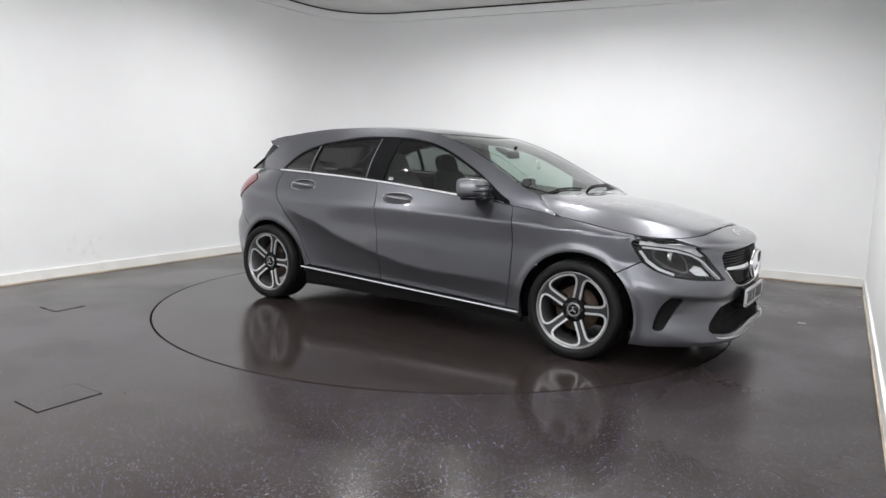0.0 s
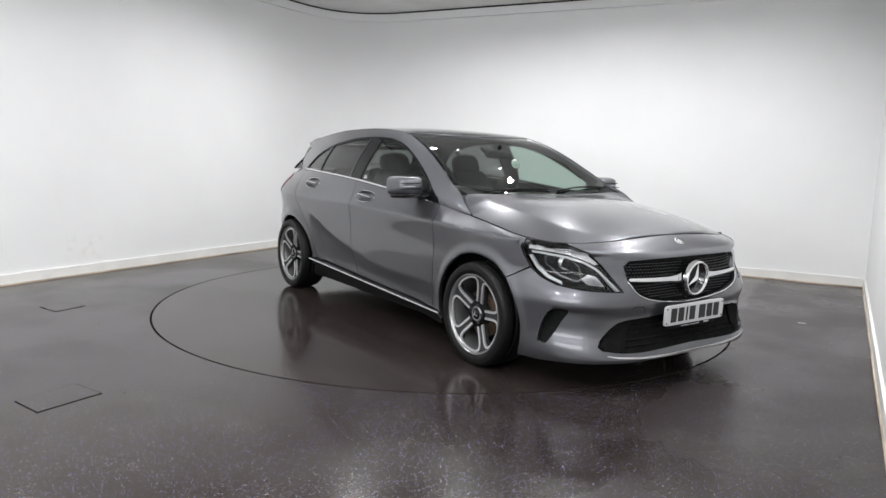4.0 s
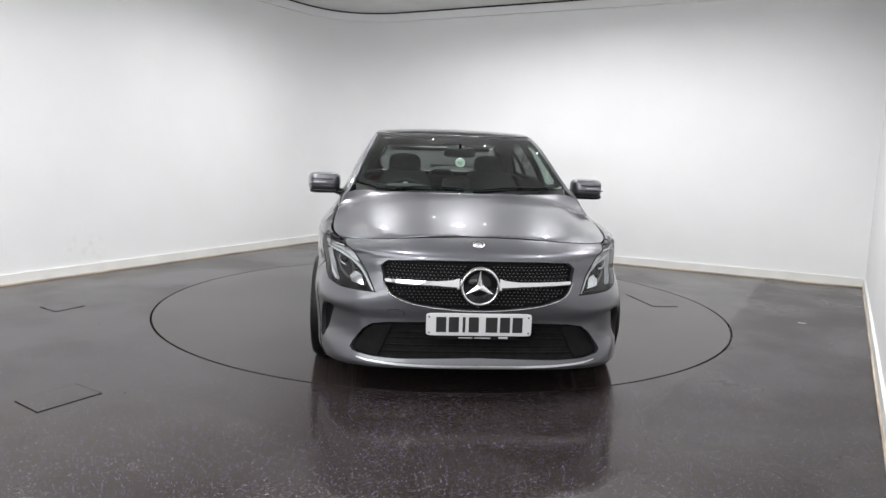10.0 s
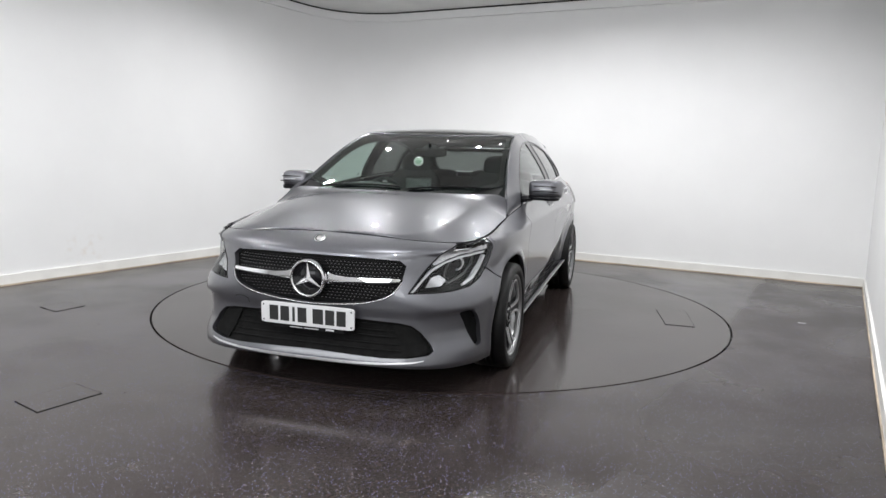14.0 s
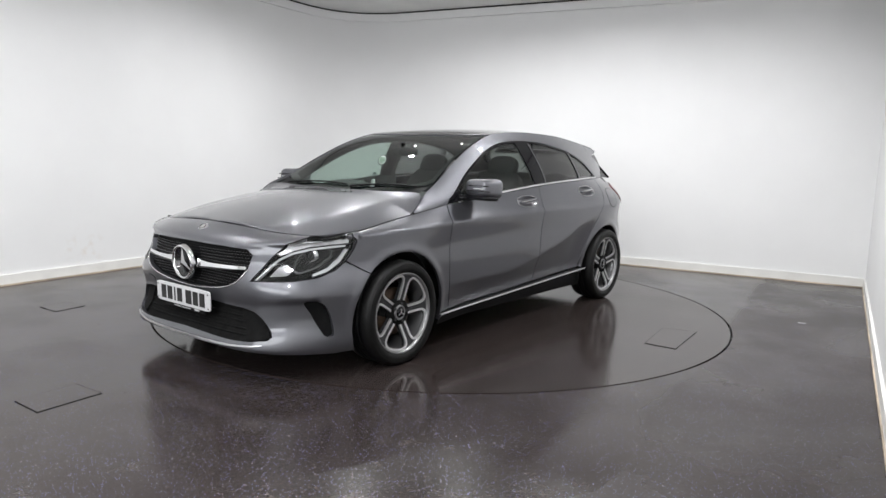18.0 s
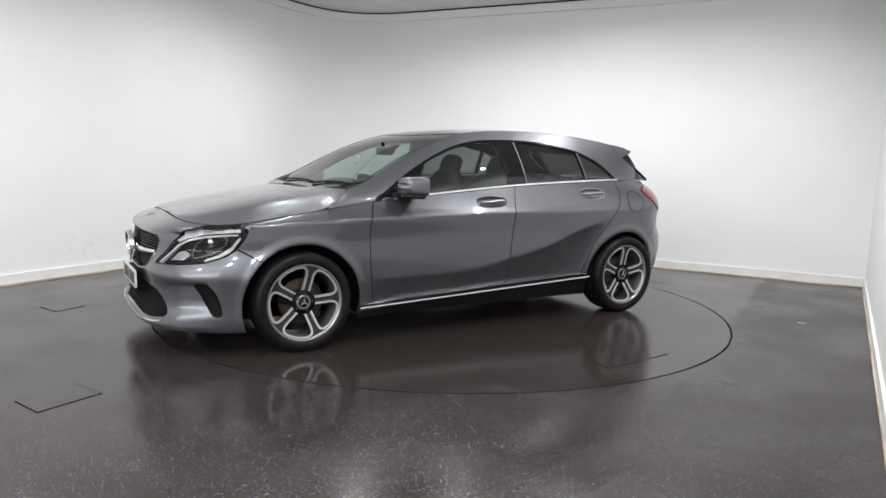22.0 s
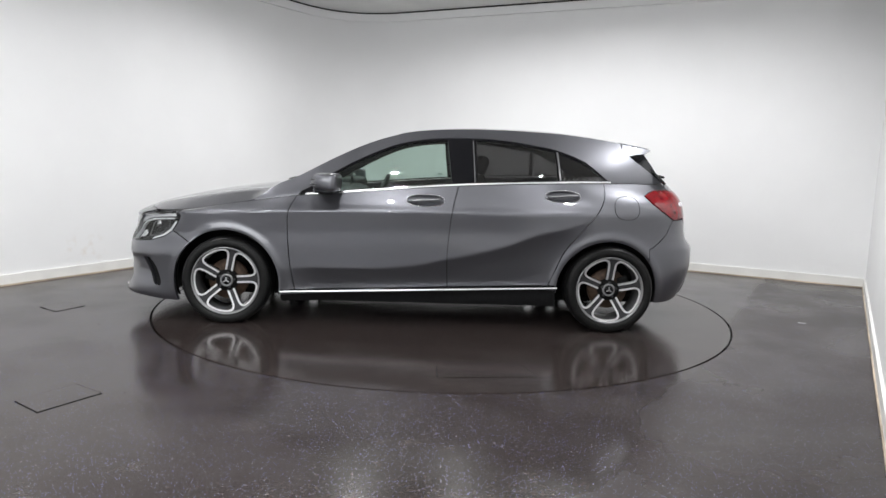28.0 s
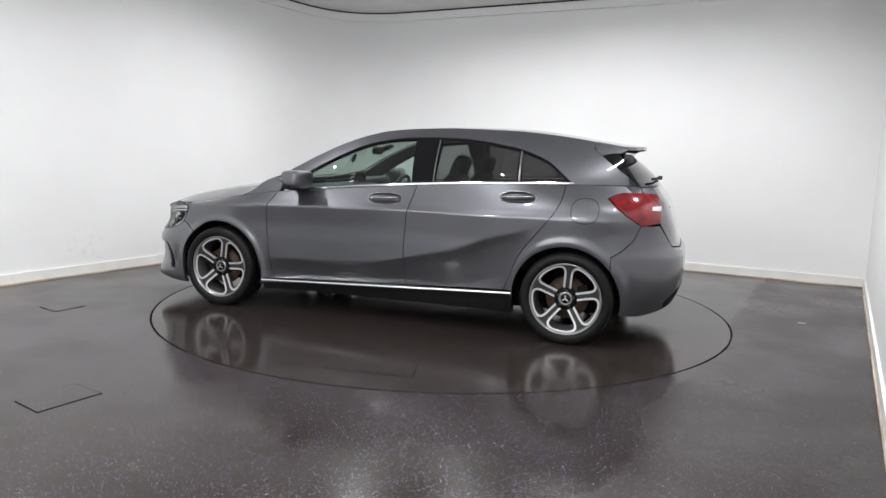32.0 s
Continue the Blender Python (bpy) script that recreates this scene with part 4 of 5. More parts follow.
for k, ob in enumerate(hl):
    sheet("lens", panel_data(body, lamp_poly, step=0.02, depth=0.05, out=0.001), LENS, ob, "clear curved lens", bool(k))
    rim_ = [Vector((v[0], -v[1] if k else v[1], v[2])) for v in body(np.array(dense(lamp_poly, 0.02)))]
    part("lamp_edge", tube(rim_, 0.0032, 6, True), GLOSSBLACK, ob, "black lamp edge")
seal_ = [(float(v), float(top_z(v)) - 0.002) for v in np.linspace(S_BACK + 0.02, S_IN - 0.02, 12)] + lamp_top(0.010)[::-1]
pair("lamp_seal", body, seal_, GLOSSBLACK, car, "black lamp seal", step=0.012, depth=0, gap=0, out=-0.004)

# sills
sill = [(x, door_low(x) - 0.004) for x in np.linspace(0.975, -0.975, 20)] + [(x, door_low(x) - 0.013) for x in np.linspace(-0.975, 0.975, 20)]


def sill_skin(p):
    """The strip leans in towards its top, so that it catches the light."""
    q = body(p)
    low_ = 0.229 + (0.97 - q[:, 0]) / 1.95 * 0.076
    q[:, 1] = np.sign(q[:, 1]) * (0.872 - 14.0 * np.clip(q[:, 2] - low_, 0, 1) ** 2)
    return q


pair("sill_trim", sill_skin, on_side(*sill), SATIN, car, "bright metal sill strip", step=0.014, depth=0.03, gap=0)
sill3 = [(x, door_low(x) - 0.014) for x in np.linspace(0.975, -0.975, 20)] + [(x, door_low(x) - 0.030) for x in np.linspace(-0.975, 0.975, 20)]
pair("sill_skirt", body, on_side(*sill3), PAINT, car, "grey painted sill", step=0.02, depth=0.03, gap=0, out=0.002)
# the lower sill is plain black, below the grey painted strip
sill2 = [(x, door_low(x) - 0.031) for x in np.linspace(0.97, -0.97, 20)] + [(x, 0.16) for x in np.linspace(-0.97, 0.97, 20)]
pair("sill_panel", body, on_side(*sill2), PLASTIC, car, "black lower sill", step=0.03, depth=0.03, gap=0, out=-0.012)

# dark underbody and inner shell
bm = bmesh.new()
box(bm, (-1.75, -0.62, 0.17), (1.75, 0.62, 0.30), 0.03)
box(bm, (-0.95, -0.72, 0.17), (0.95, 0.72, 0.26), 0.02)
part("underbody", bm, LINER, car, smooth=False)


# ---- wheels ----
def teardrop(a, n=22, r0=0.062, r1=0.200):
    """The outline of one opening between spokes, round its middle angle a."""
    ctrl = [(0.055, 0.0), (0.059, 0.009), (0.075, 0.0222), (0.100, 0.0400), (0.125, 0.0580), (0.148, 0.0740), (0.166, 0.0835), (0.183, 0.0855), (0.198, 0.074), (0.2095, 0.045), (0.2135, 0.0)]
    ctrl = ctrl + [(u, -v) for u, v in ctrl[-2:0:-1]]
    pts = smooth_path(ctrl, 4, True)
    c, s = math.cos(a), math.sin(a)
    return [(u * c - v * s, u * s + v * c) for u, v in pts]


def wheel(ax, side, turn):
    """A road wheel; the axle along y, the outer face towards side."""
    hub = bmesh.new()
    bmesh.ops.create_cone(hub, cap_ends=True, segments=24, radius1=0.075, radius2=0.07, depth=0.14, matrix=pose(0, 0, 0, 90))
    wh = part("wheel", hub, LINER, car)
    wh.matrix_basis = pose(ax, side * 0.782, 0.306, 0, 0, 0 if side > 0 else 180)
    prof = [(0.232, -0.105), (0.25, -0.112), (0.275, -0.115), (0.295, -0.108), (0.304, -0.092), (0.3075, -0.06), (0.3078, -0.036), (0.301, -0.034), (0.301, -0.026), (0.308, -0.024), (0.308, -0.005), (0.301, -0.003), (0.301, 0.005), (0.308, 0.007),
            (0.308, 0.024), (0.301, 0.026), (0.301, 0.034), (0.3078, 0.036), (0.3075, 0.06), (0.304, 0.090), (0.297, 0.103), (0.290, 0.1075), (0.289, 0.1095), (0.286, 0.1095), (0.280, 0.111), (0.266, 0.1125), (0.262, 0.112), (0.250, 0.1105), (0.247, 0.1075), (0.240, 0.104), (0.236, 0.099)]
    tyre = part("tyre", lathe(prof, 96), RUBBER, wh, "black rubber tyre")
    part("rim", lathe([(0.238, 0.094), (0.240, 0.100), (0.236, 0.104), (0.230, 0.102), (0.222, 0.085), (0.212, 0.06), (0.208, 0.0), (0.21, -0.09), (0.232, -0.105)], 96),
         RIMGREY, wh, "grey alloy rim")
    holes = [teardrop(math.radians(turn + 72 * k)) for k in range(5)]
    disc = [(0.2275 * math.cos(a), 0.2275 * math.sin(a)) for a in np.linspace(0, 2 * math.pi, 90, endpoint=False)]

    def face(p):
        r = np.hypot(p[:, 0], p[:, 1])
        y = 0.064 + 0.022 * np.clip(r / 0.22, 0, 1) ** 2 - 0.010 * np.exp(-(r / 0.06) ** 2)
        return np.stack([-p[:, 0], y, p[:, 1]], 1)
    sheet("spokes", panel_data(face, disc, step=0.012, gap=0, depth=0.03, holes=holes), ALLOY_DARK, wh, "dark grey spokes")
    for k in range(5):
        hole = shrink(holes[k], -0.0125)
        hole2 = shrink(holes[k], 0.0005)
        sheet("spoke_edge", panel_data(face, hole, step=0.008, gap=0, depth=0.012, out=0.0035, holes=[hole2]), ALLOY, wh, "machined bright spoke edge")
    cap = lathe([(0.0001, 0.082), (0.024, 0.081), (0.030, 0.078), (0.032, 0.066)], 24)
    part("hub_ring", lathe([(0.032, 0.072), (0.034, 0.076), (0.044, 0.074), (0.047, 0.068)], 32), RIMGREY, wh, "grey hub ring")
    part("hub_cap", cap, GLOSSBLACK, wh, "black hub cap")
    bm = bmesh.new()
    for k in range(3):
        box(bm, (-0.0035, 0.081, 0), (0.0035, 0.0845, 0.022), 0, pose(0, 0, 0, 0, 120 * k, 0))
    part("hub_emblem", bm, SATIN, wh, smooth=False)
    for k in range(5):
        b = bmesh.new()
        an = math.radians(turn + 36 + 72 * k)
        bmesh.ops.create_cone(b, cap_ends=True, segments=6, radius1=0.010, radius2=0.009, depth=0.02, matrix=Matrix.Translation((-0.052 * math.cos(an), 0.068, 0.052 * math.sin(an))) @ pose(0, 0, 0, 90))
        part("wheel_bolt", b, ALLOY_DARK, wh, smooth=False)
    part("brake_disc", lathe([(0.06, 0.02), (0.14, 0.022), (0.142, 0.0), (0.06, 0.0)], 48), IRON, wh, "rusty brake disc")
    b = bmesh.new()
    box(b, (-0.05, -0.03, 0.085), (0.05, 0.045, 0.155), 0.012, pose(0, 0, 0, 0, 70 if ax > 0 else -70, 0))
    part("brake_caliper", b, LINER, wh)
    return wh


for ax, t0, t1 in ((1.35, 113, 114), (-1.345, 121, 110)):
    wheel(ax, 1, t0)
    wheel(ax, -1, t1)
# wheel housings
for ax in (1.352, -1.332):
    for side in (1, -1):
        bm = bmesh.new()
        n = 24
        rows = []
        for i in range(n + 1):
            a = radians(-12 + 204 * i / n)
            rows.append([bm.verts.new((ax + 0.385 * math.cos(a), side * yy, 0.295 + 0.385 * math.sin(a))) for yy in (0.785, 0.50)])
        for i in range(n):
            bm.faces.new((rows[i][0], rows[i + 1][0], rows[i + 1][1], rows[i][1]))
        bm.faces.new([r[1] for r in rows])
        part("wheel_housing", bm, LINER, car)


# ---- smaller parts of the car ----
def blob(size, power=4.0, nu=20, nv=14, taper=0.0):
    """A rounded box; taper narrows it towards +x."""
    bm = bmesh.new()

    def f(w, e):
        return math.copysign(abs(w) ** (2 / e), w)
    rows = []
    for j in range(nv + 1):
        v = -math.pi / 2 + math.pi * j / nv
        row = []
        for i in range(nu):
            u = 2 * math.pi * i / nu
            x, y, z = f(math.cos(v), power) * f(math.cos(u), power), f(math.cos(v), power) * f(math.sin(u), power), f(math.sin(v), power)
            k = 1 - taper * (x + 1) / 2
            row.append(bm.verts.new((x * size[0] / 2, y * size[1] / 2 * k, z * size[2] / 2 * k)))
        rows.append(row)
    for j in range(nv):
        for i in range(nu):
            k = (i + 1) % nu
            bm.faces.new((rows[j][i], rows[j][k], rows[j + 1][k], rows[j + 1][i]))
    bmesh.ops.remove_doubles(bm, verts=bm.verts, dist=1e-5)
    bmesh.ops.recalc_face_normals(bm, faces=bm.faces)
    return bm


def placed(ob, m):
    ob.matrix_basis = m
    return ob


def skin_at(sig, z, out=0.0):
    p = np.array([[sig, z]])
    return Vector((body(p) + normals_of(body, p) * out)[0])


# door handles in their cups
for (cx, cz, rx, rz), doors in zip(CUPS, (doors_f, doors_r)):
    out_s = on_side(*oval(cx, cz, rx, rz))
    cen = np.mean(out_s, 0)

    def dish(p):
        q = body(p)
        r = ((p[:, 0] - cen[0]) / rx) ** 2 + ((p[:, 1] - cen[1]) / rz) ** 2
        q[:, 1] = q[:, 1] - 0.030 * np.clip(1 - r, 0, 1) ** 0.7
        return q
    cup = panel_data(dish, out_s, step=0.009, gap=-0.001, depth=0)
    rim = [skin_at(s, z, 0.0015) for s, z in out_s]
    at = skin_at(*cen, 0.006)
    for k, door in enumerate(doors):
        sheet("handle_cup", cup, PAINT, door, mirror=bool(k))
        sg = -1 if k else 1
        part("cup_edge", tube([(v.x, v.y * sg, v.z) for v in rim], 0.0022, 6, True), CHROME, door, "bright cup edge")
        h = part("door_handle", blob((0.215, 0.022, 0.030), 3.0, 24, 10), PAINT, door, "grey handle with a chrome strip")
        placed(h, Matrix.Translation((at.x, at.y * sg, at.z)) @ pose(0, 0, 0, 0, 4, 0))
        c = part("chrome_strip", blob((0.20, 0.007, 0.007), 3.0, 20, 8), CHROME, h, "chrome strip")
        placed(c, pose(0, sg * 0.010, 0.004))

# fuel flap on the left
flap = on_side(*oval(-1.44, 0.888, 0.088, 0.080, 40, 2.5))
one("fuel_flap", body, flap, PAINT, car, "grey fuel flap", step=0.015, depth=0.0, gap=0.003, out=0.0016)
part("flap_gap", tube([skin_at(s, z, 0.0002) for s, z in flap], 0.0022, 5, True), GAP, car)

# mirrors
for sg in (1, -1):
    m = part("wing_mirror", blob((0.175, 0.238, 0.140), 4.2, 32, 20, 0.22), PAINT, car, "grey wing mirror on a black foot")
    placed(m, pose(0.640, sg * 0.920, 1.016, 0, -3, -sg * 8))
    b = part("mirror_base", blob((0.15, 0.225, 0.04), 4, 20, 8), GLOSSBLACK, m)
    placed(b, pose(0.005, -sg * 0.01, -0.060))
    f = part("mirror_foot", blob((0.11, 0.12, 0.055), 3, 16, 10, 0.3), GLOSSBLACK, m)
    placed(f, pose(0.06, -sg * 0.115, -0.068, 0, 0, sg * 12))
    g = part("mirror_glass", blob((0.006, 0.165, 0.098), 4, 20, 10), CHROME, m, "mirror glass")
    placed(g, pose(-0.076, 0, 0.004))
    for dz, w in ((0.014, 0.150), (-0.020, 0.175)):
        s_ = part("indicator_slot", blob((0.062, w, 0.0075), 5, 24, 8), GLOSSBLACK, m)
        placed(s_, pose(0.066, sg * 0.02, dz))
    s_ = part("indicator_lens", blob((0.052, 0.10, 0.007), 4, 20, 8), CLEAR_STRIP, m, "clear indicator strip")
    placed(s_, pose(0.0655, sg * 0.03, -0.005))

# grille: pins, wings, emblem
pins = bmesh.new()
for j in range(15):
    z = 0.474 + 0.0165 * j
    if abs(z - 0.603) < 0.014:
        continue
    for i in range(-25, 26):
        s = 0.0205 * (i + 0.5 * (j % 2))
        if not inside(np.array([[s, z]]), shrink(grille, 0.012))[0]:
            continue
        p = skin_at(s, z, -0.026)
        if math.hypot(p.y, z - 0.593) < 0.11:
            continue
        box(pins, (-0.003, -0.0026, -0.0011), (0.003, 0.0026, 0.0011), 0, Matrix.Translation(p))
tagged(part("pin_field", pins, PIN_GREY, car, "small silver grille pins", smooth=False), kind="stuff")
net = bmesh.new()
for j in range(14):
    z = 0.4825 + 0.0165 * j
    for i in range(-25, 26):
        s = 0.0205 * (i + 0.5 * (j % 2))
        if inside(np.array([[s, z]]), shrink(grille, 0.006))[0]:
            box(net, (-0.004, -0.0095, -0.0035), (0.004, 0.0095, 0.0035), 0, Matrix.Translation(skin_at(s, z, -0.031)))
tagged(part("grille_net", net, PLASTIC, car, "black diamond grille net", smooth=False), kind="stuff")
for sg in (1, -1):
    wing = on_nose((0.10, 0.628), (0.13, 0.618), (0.20, 0.611), (0.46, 0.612), (0.468, 0.606), (0.46, 0.597), (0.20, 0.589), (0.13, 0.580), (0.10, 0.570))
    sheet("grille_wing", panel_data(body, wing, step=0.012, gap=0, depth=0.03, out=0.004), CHROME, car, "silver grille bar", sg < 0)
    low = on_nose((0.46, 0.597), (0.20, 0.588), (0.11, 0.583), (0.11, 0.572), (0.20, 0.580), (0.46, 0.592))
    sheet("grille_wing_edge", panel_data(body, low, step=0.012, gap=0, depth=0.02, out=0.007), GLOSSBLACK, car, "", sg < 0)
part("grille_surround", tube([skin_at(s, z, 0.0) for s, z in smooth_path([(-v[0], v[1]) for v in GRILLE[4:][::1]][::1] + [(v[0], v[1]) for v in GRILLE[4:-1][::-1]], 4)], 0.004, 6), CHROME, car, "thin chrome grille edge")
em = part("front_emblem", lathe([(0.082, -0.012), (0.082, 0.010), (0.087, 0.016), (0.092, 0.016), (0.097, 0.008), (0.098, -0.012)], 64), CHROME, car, "round chrome emblem")
placed(em, pose(2.205, 0, 0.593, 0, 0, -90) @ pose(0, 0, 0, -4, 0, 0))
part("emblem_disc", lathe([(0.0005, 0.002), (0.083, 0.0), (0.083, -0.01)], 48), GLOSSBLACK, em)
for k in range(3):
    bm = bmesh.new()
    tip, l_, r_, fr, bk = (bm.verts.new(v) for v in ((0, 0.004, 0.084), (-0.015, 0.003, 0.004), (0.015, 0.003, 0.004), (0, 0.016, 0.0), (0, 0.004, -0.008)))
    for q in ((tip, l_, fr), (tip, fr, r_), (l_, bk, fr), (fr, bk, r_)):
        bm.faces.new(q)
    bmesh.ops.recalc_face_normals(bm, faces=bm.faces)
    placed(part("emblem_arm", bm, CHROME, em, smooth=False), pose(0, 0, 0, 0, 120 * k, 0))
bd = part("nose_badge", lathe([(0.0005, 0.004), (0.026, 0.003), (0.030, 0.0), (0.030, -0.004)], 32), SATIN, car, "small round silver badge")
bp_ = skin_at(0.0, 0.781, 0.001)
placed(bd, Matrix.Translation(bp_) @ pose(0, 0, 0, 0, 0, -90) @ pose(0, 0, 0, 55, 0, 0))
part("badge_ring", lathe([(0.019, 0.004), (0.021, 0.0055), (0.023, 0.004)], 32), GLOSSBLACK, bd)

# number plate with plain bars
pl = part("number_plate", blob((0.012, 0.520, 0.112), 14, 48, 24), WHITE_PLATE, car, "white number plate with black bars")
placed(pl, pose(2.212, 0.0, 0.404, 0, 2, 0))
for y0, w in ((-0.186, 0.05), (-0.124, 0.05), (-0.074, 0.014), (-0.026, 0.05), (0.062, 0.058), (0.128, 0.05), (0.190, 0.05)):
    bm = bmesh.new()
    box(bm, (0.0055, y0 - w / 2, -0.0385), (0.0072, y0 + w / 2, 0.0385), 0.0008)
    part("plate_bar", bm, BLACK_INK, pl, "black bar", smooth=False)
for sy in (-0.245, 0.245):
    for sz in (-0.04, 0.038):
        b = bmesh.new()
        bmesh.ops.create_uvsphere(b, u_segments=10, v_segments=6, radius=0.0045, matrix=Matrix.Translation((0.006, sy, sz)))
        part("plate_screw", b, PLASTIC, pl)
bm = bmesh.new()
box(bm, (2.13, -0.20, 0.325), (2.206, 0.20, 0.352), 0.006)
box(bm, (2.10, -0.17, 0.335), (2.196, 0.17, 0.45), 0.006)
ph_ = part("plate_holder", bm, PLASTIC, car, "black plate holder", smooth=False)
for y0, y1 in ((-0.10, -0.03), (-0.02, 0.06), (0.10, 0.145)):
    bm = bmesh.new()
    box(bm, (2.2055, y0, 0.333), (2.2072, y1, 0.337 if y0 < 0.09 else 0.342))
    part("holder_mark", bm, WHITE_PLATE, ph_, "pale print bar", smooth=False)

# lower intake slats, lip and splitter
for zz in (0.262, 0.29, 0.318, 0.346, 0.374):
    pts = [skin_at(s, zz, -0.026) for s in np.linspace(-0.52, 0.52, 25)]
    part("intake_slat", tube(pts, 0.005, 6), LINER, car)
for sg in (1, -1):
    blk = on_nose((0.42, 0.388), (0.52, 0.380), (0.57, 0.345), (0.628, 0.262), (0.60, 0.242), (0.50, 0.232))
    sheet("intake_side_blank", panel_data(body, blk, step=0.02, gap=0.002, depth=0.01, out=-0.016), LINER, car, "black blanking plate", sg < 0)
LIP_T = [(0.0, 0.193)] + on_nose((0.2, 0.194), (0.4, 0.200), (0.55, 0.211), (0.60, 0.2175))
LIP_B = on_nose((0.60, 0.214), (0.55, 0.203), (0.4, 0.190), (0.2, 0.182)) + [(0.0, 0.180)]
lip = LIP_T + LIP_B
lip = lip + [(-s, z) for s, z in lip[-2:0:-1]]
one("chin_trim", body, lip, SATIN, car, "bright chin strip", step=0.014, gap=0, depth=0.02, out=0.004)
t_ = on_nose((0.45, 0.452), (0.44, 0.462), (0.40, 0.463), (0.37, 0.452), (0.365, 0.43))
part("tow_cover_gap", tube([Vector((v.x, -v.y, v.z)) for v in (skin_at(s, z, 0.0) for s, z in smooth_path(t_, 5))], 0.0018, 5), GAP, car)

# head lamps: light strip, projector, reflector
LAMP_RIBS = mat("ribbed_lamp_silver", (0.62, 0.62, 0.64), 0.25, 0.4, vary=0.35, scale=140, bump=1.0, bscale=160)
LAMP_GREY = mat("dark_lamp_bezel", (0.10, 0.10, 0.105), 0.3, 0.8)
for k, ob in enumerate(hl):
    mir = bool(k)
    sg = -1 if mir else 1
    top_strip = on_nose((0.522, 0.553), (0.562, 0.612), (0.605, 0.660), (0.655, 0.695), (0.71, 0.715)) + on_side((1.80, 0.725), (1.73, 0.728), (1.733, 0.718), (1.80, 0.715)) + \
        on_nose((0.713, 0.705), (0.659, 0.685), (0.611, 0.651), (0.570, 0.608), (0.534, 0.553))
    sheet("light_strip", panel_data(body, top_strip, step=0.01, gap=0, depth=0.02, out=-0.016), CLEAR_STRIP, ob, "frosted white light strip", mir)
    upper = lamp_top(0.017)[1:] + on_nose((0.64, 0.727), (0.60, 0.685), (0.612, 0.676), (0.66, 0.705), (0.71, 0.724)) + on_side((1.80, 0.734), (1.715, 0.738))
    sheet("indicator_strip", panel_data(body, upper, step=0.01, gap=0, depth=0.01, out=-0.012), LAMP_RIBS, ob, "ribbed silver indicator strip", mir)
    low = on_side((1.728, 0.705), (1.768, 0.650), (1.83, 0.615), (1.91, 0.590), (1.915, 0.579), (1.83, 0.601), (1.757, 0.638), (1.714, 0.702))
    sheet("lower_strip", panel_data(body, low, step=0.01, gap=0, depth=0.02, out=-0.02), CLEAR_STRIP, ob, "frosted white light strip", mir)
    c = skin_at(solve_sig(0.675, y=0.715), 0.675, -0.045)
    pr = part("projector", lathe([(0.0005, 0.012), (0.018, 0.009), (0.030, 0.0), (0.034, -0.004), (0.038, 0.004), (0.040, -0.02)], 32), LAMPCHROME, ob, "round projector lens")
    placed(pr, Matrix.Translation((c.x, c.y * sg, c.z)) @ pose(0, 0, 0, 0, 0, -90 + sg * 18))
    part("projector_glass", lathe([(0.0005, 0.016), (0.015, 0.013), (0.028, 0.003)], 24), GLOSSBLACK, pr)
    refl = on_nose((0.585, 0.580), (0.655, 0.588), (0.668, 0.612), (0.64, 0.630), (0.605, 0.622))
    sheet("reflector", panel_data(body, refl, step=0.01, gap=0, depth=0.02, out=-0.03), LAMPCHROME, ob, "bright reflector", mir)
    bezel = on_nose((0.665, 0.610), (0.69, 0.600)) + on_side((1.86, 0.622), (1.80, 0.655), (1.79, 0.70), (1.83, 0.72)) + on_nose((0.70, 0.705), (0.672, 0.66))
    sheet("lamp_bezel", panel_data(body, bezel, step=0.012, gap=0, depth=0.02, out=-0.044, holes=[shrink(bezel, 0.007)]), LAMP_GREY, ob, "silver bezel", mir)

# wipers and scuttle
def on_top(x, y, out=0.0):
    p = np.array([[x, y]])
    return Vector((top(p) + normals_of(top, p) * out)[0])


scut = [(1.05, 0.0), (1.045, 0.3), (1.03, 0.5), (1.015, 0.68), (0.90, 0.69), (0.94, 0.6), (0.965, 0.45), (0.985, 0.2), (0.99, 0.0)]
scut = scut + [(x, -y) for x, y in scut[-2:0:-1]]
one("scuttle", top, scut, PLASTIC, car, "black plastic scuttle", step=0.03, gap=0, depth=0, out=-0.012)
for y0, y1, x1_ in ((-0.55, 0.02, 0.985), (0.08, 0.62, 0.955)):
    pts = [on_top(1.005 + (x1_ - 1.005) * t - 0.02 * math.sin(math.pi * t), y0 + (y1 - y0) * t, 0.005) for t in np.linspace(0, 1, 12)]
    w = part("wiper", tube(pts, [0.006 - 0.002 * t for t in np.linspace(0, 1, 12)], 8), PLASTIC, car, "black wiper arm")
    part("blade", tube([v + Vector((-0.012, 0, 0.002)) for v in pts[3:]], 0.003, 6), SEAL, w)

# permit disc on the screen, mirror and sensor behind it
pd = part("screen_disc", lathe([(0.0005, 0.0), (0.040, 0.0), (0.040, -0.002)], 32), BLACK_INK, car, "round white and green paper disc")
placed(pd, Matrix.Translation((0.625, 0.018, 1.170)) @ pose(0, 0, 0, 0, 0, -90) @ pose(0, 0, 0, 20, 0, 0))
part("disc_face", lathe([(0.0005, 0.002), (0.034, 0.002), (0.034, 0.0)], 32), WHITE_STICKER, pd)
GREEN = mat("green_print", (0.12, 0.3, 0.14), 0.6)
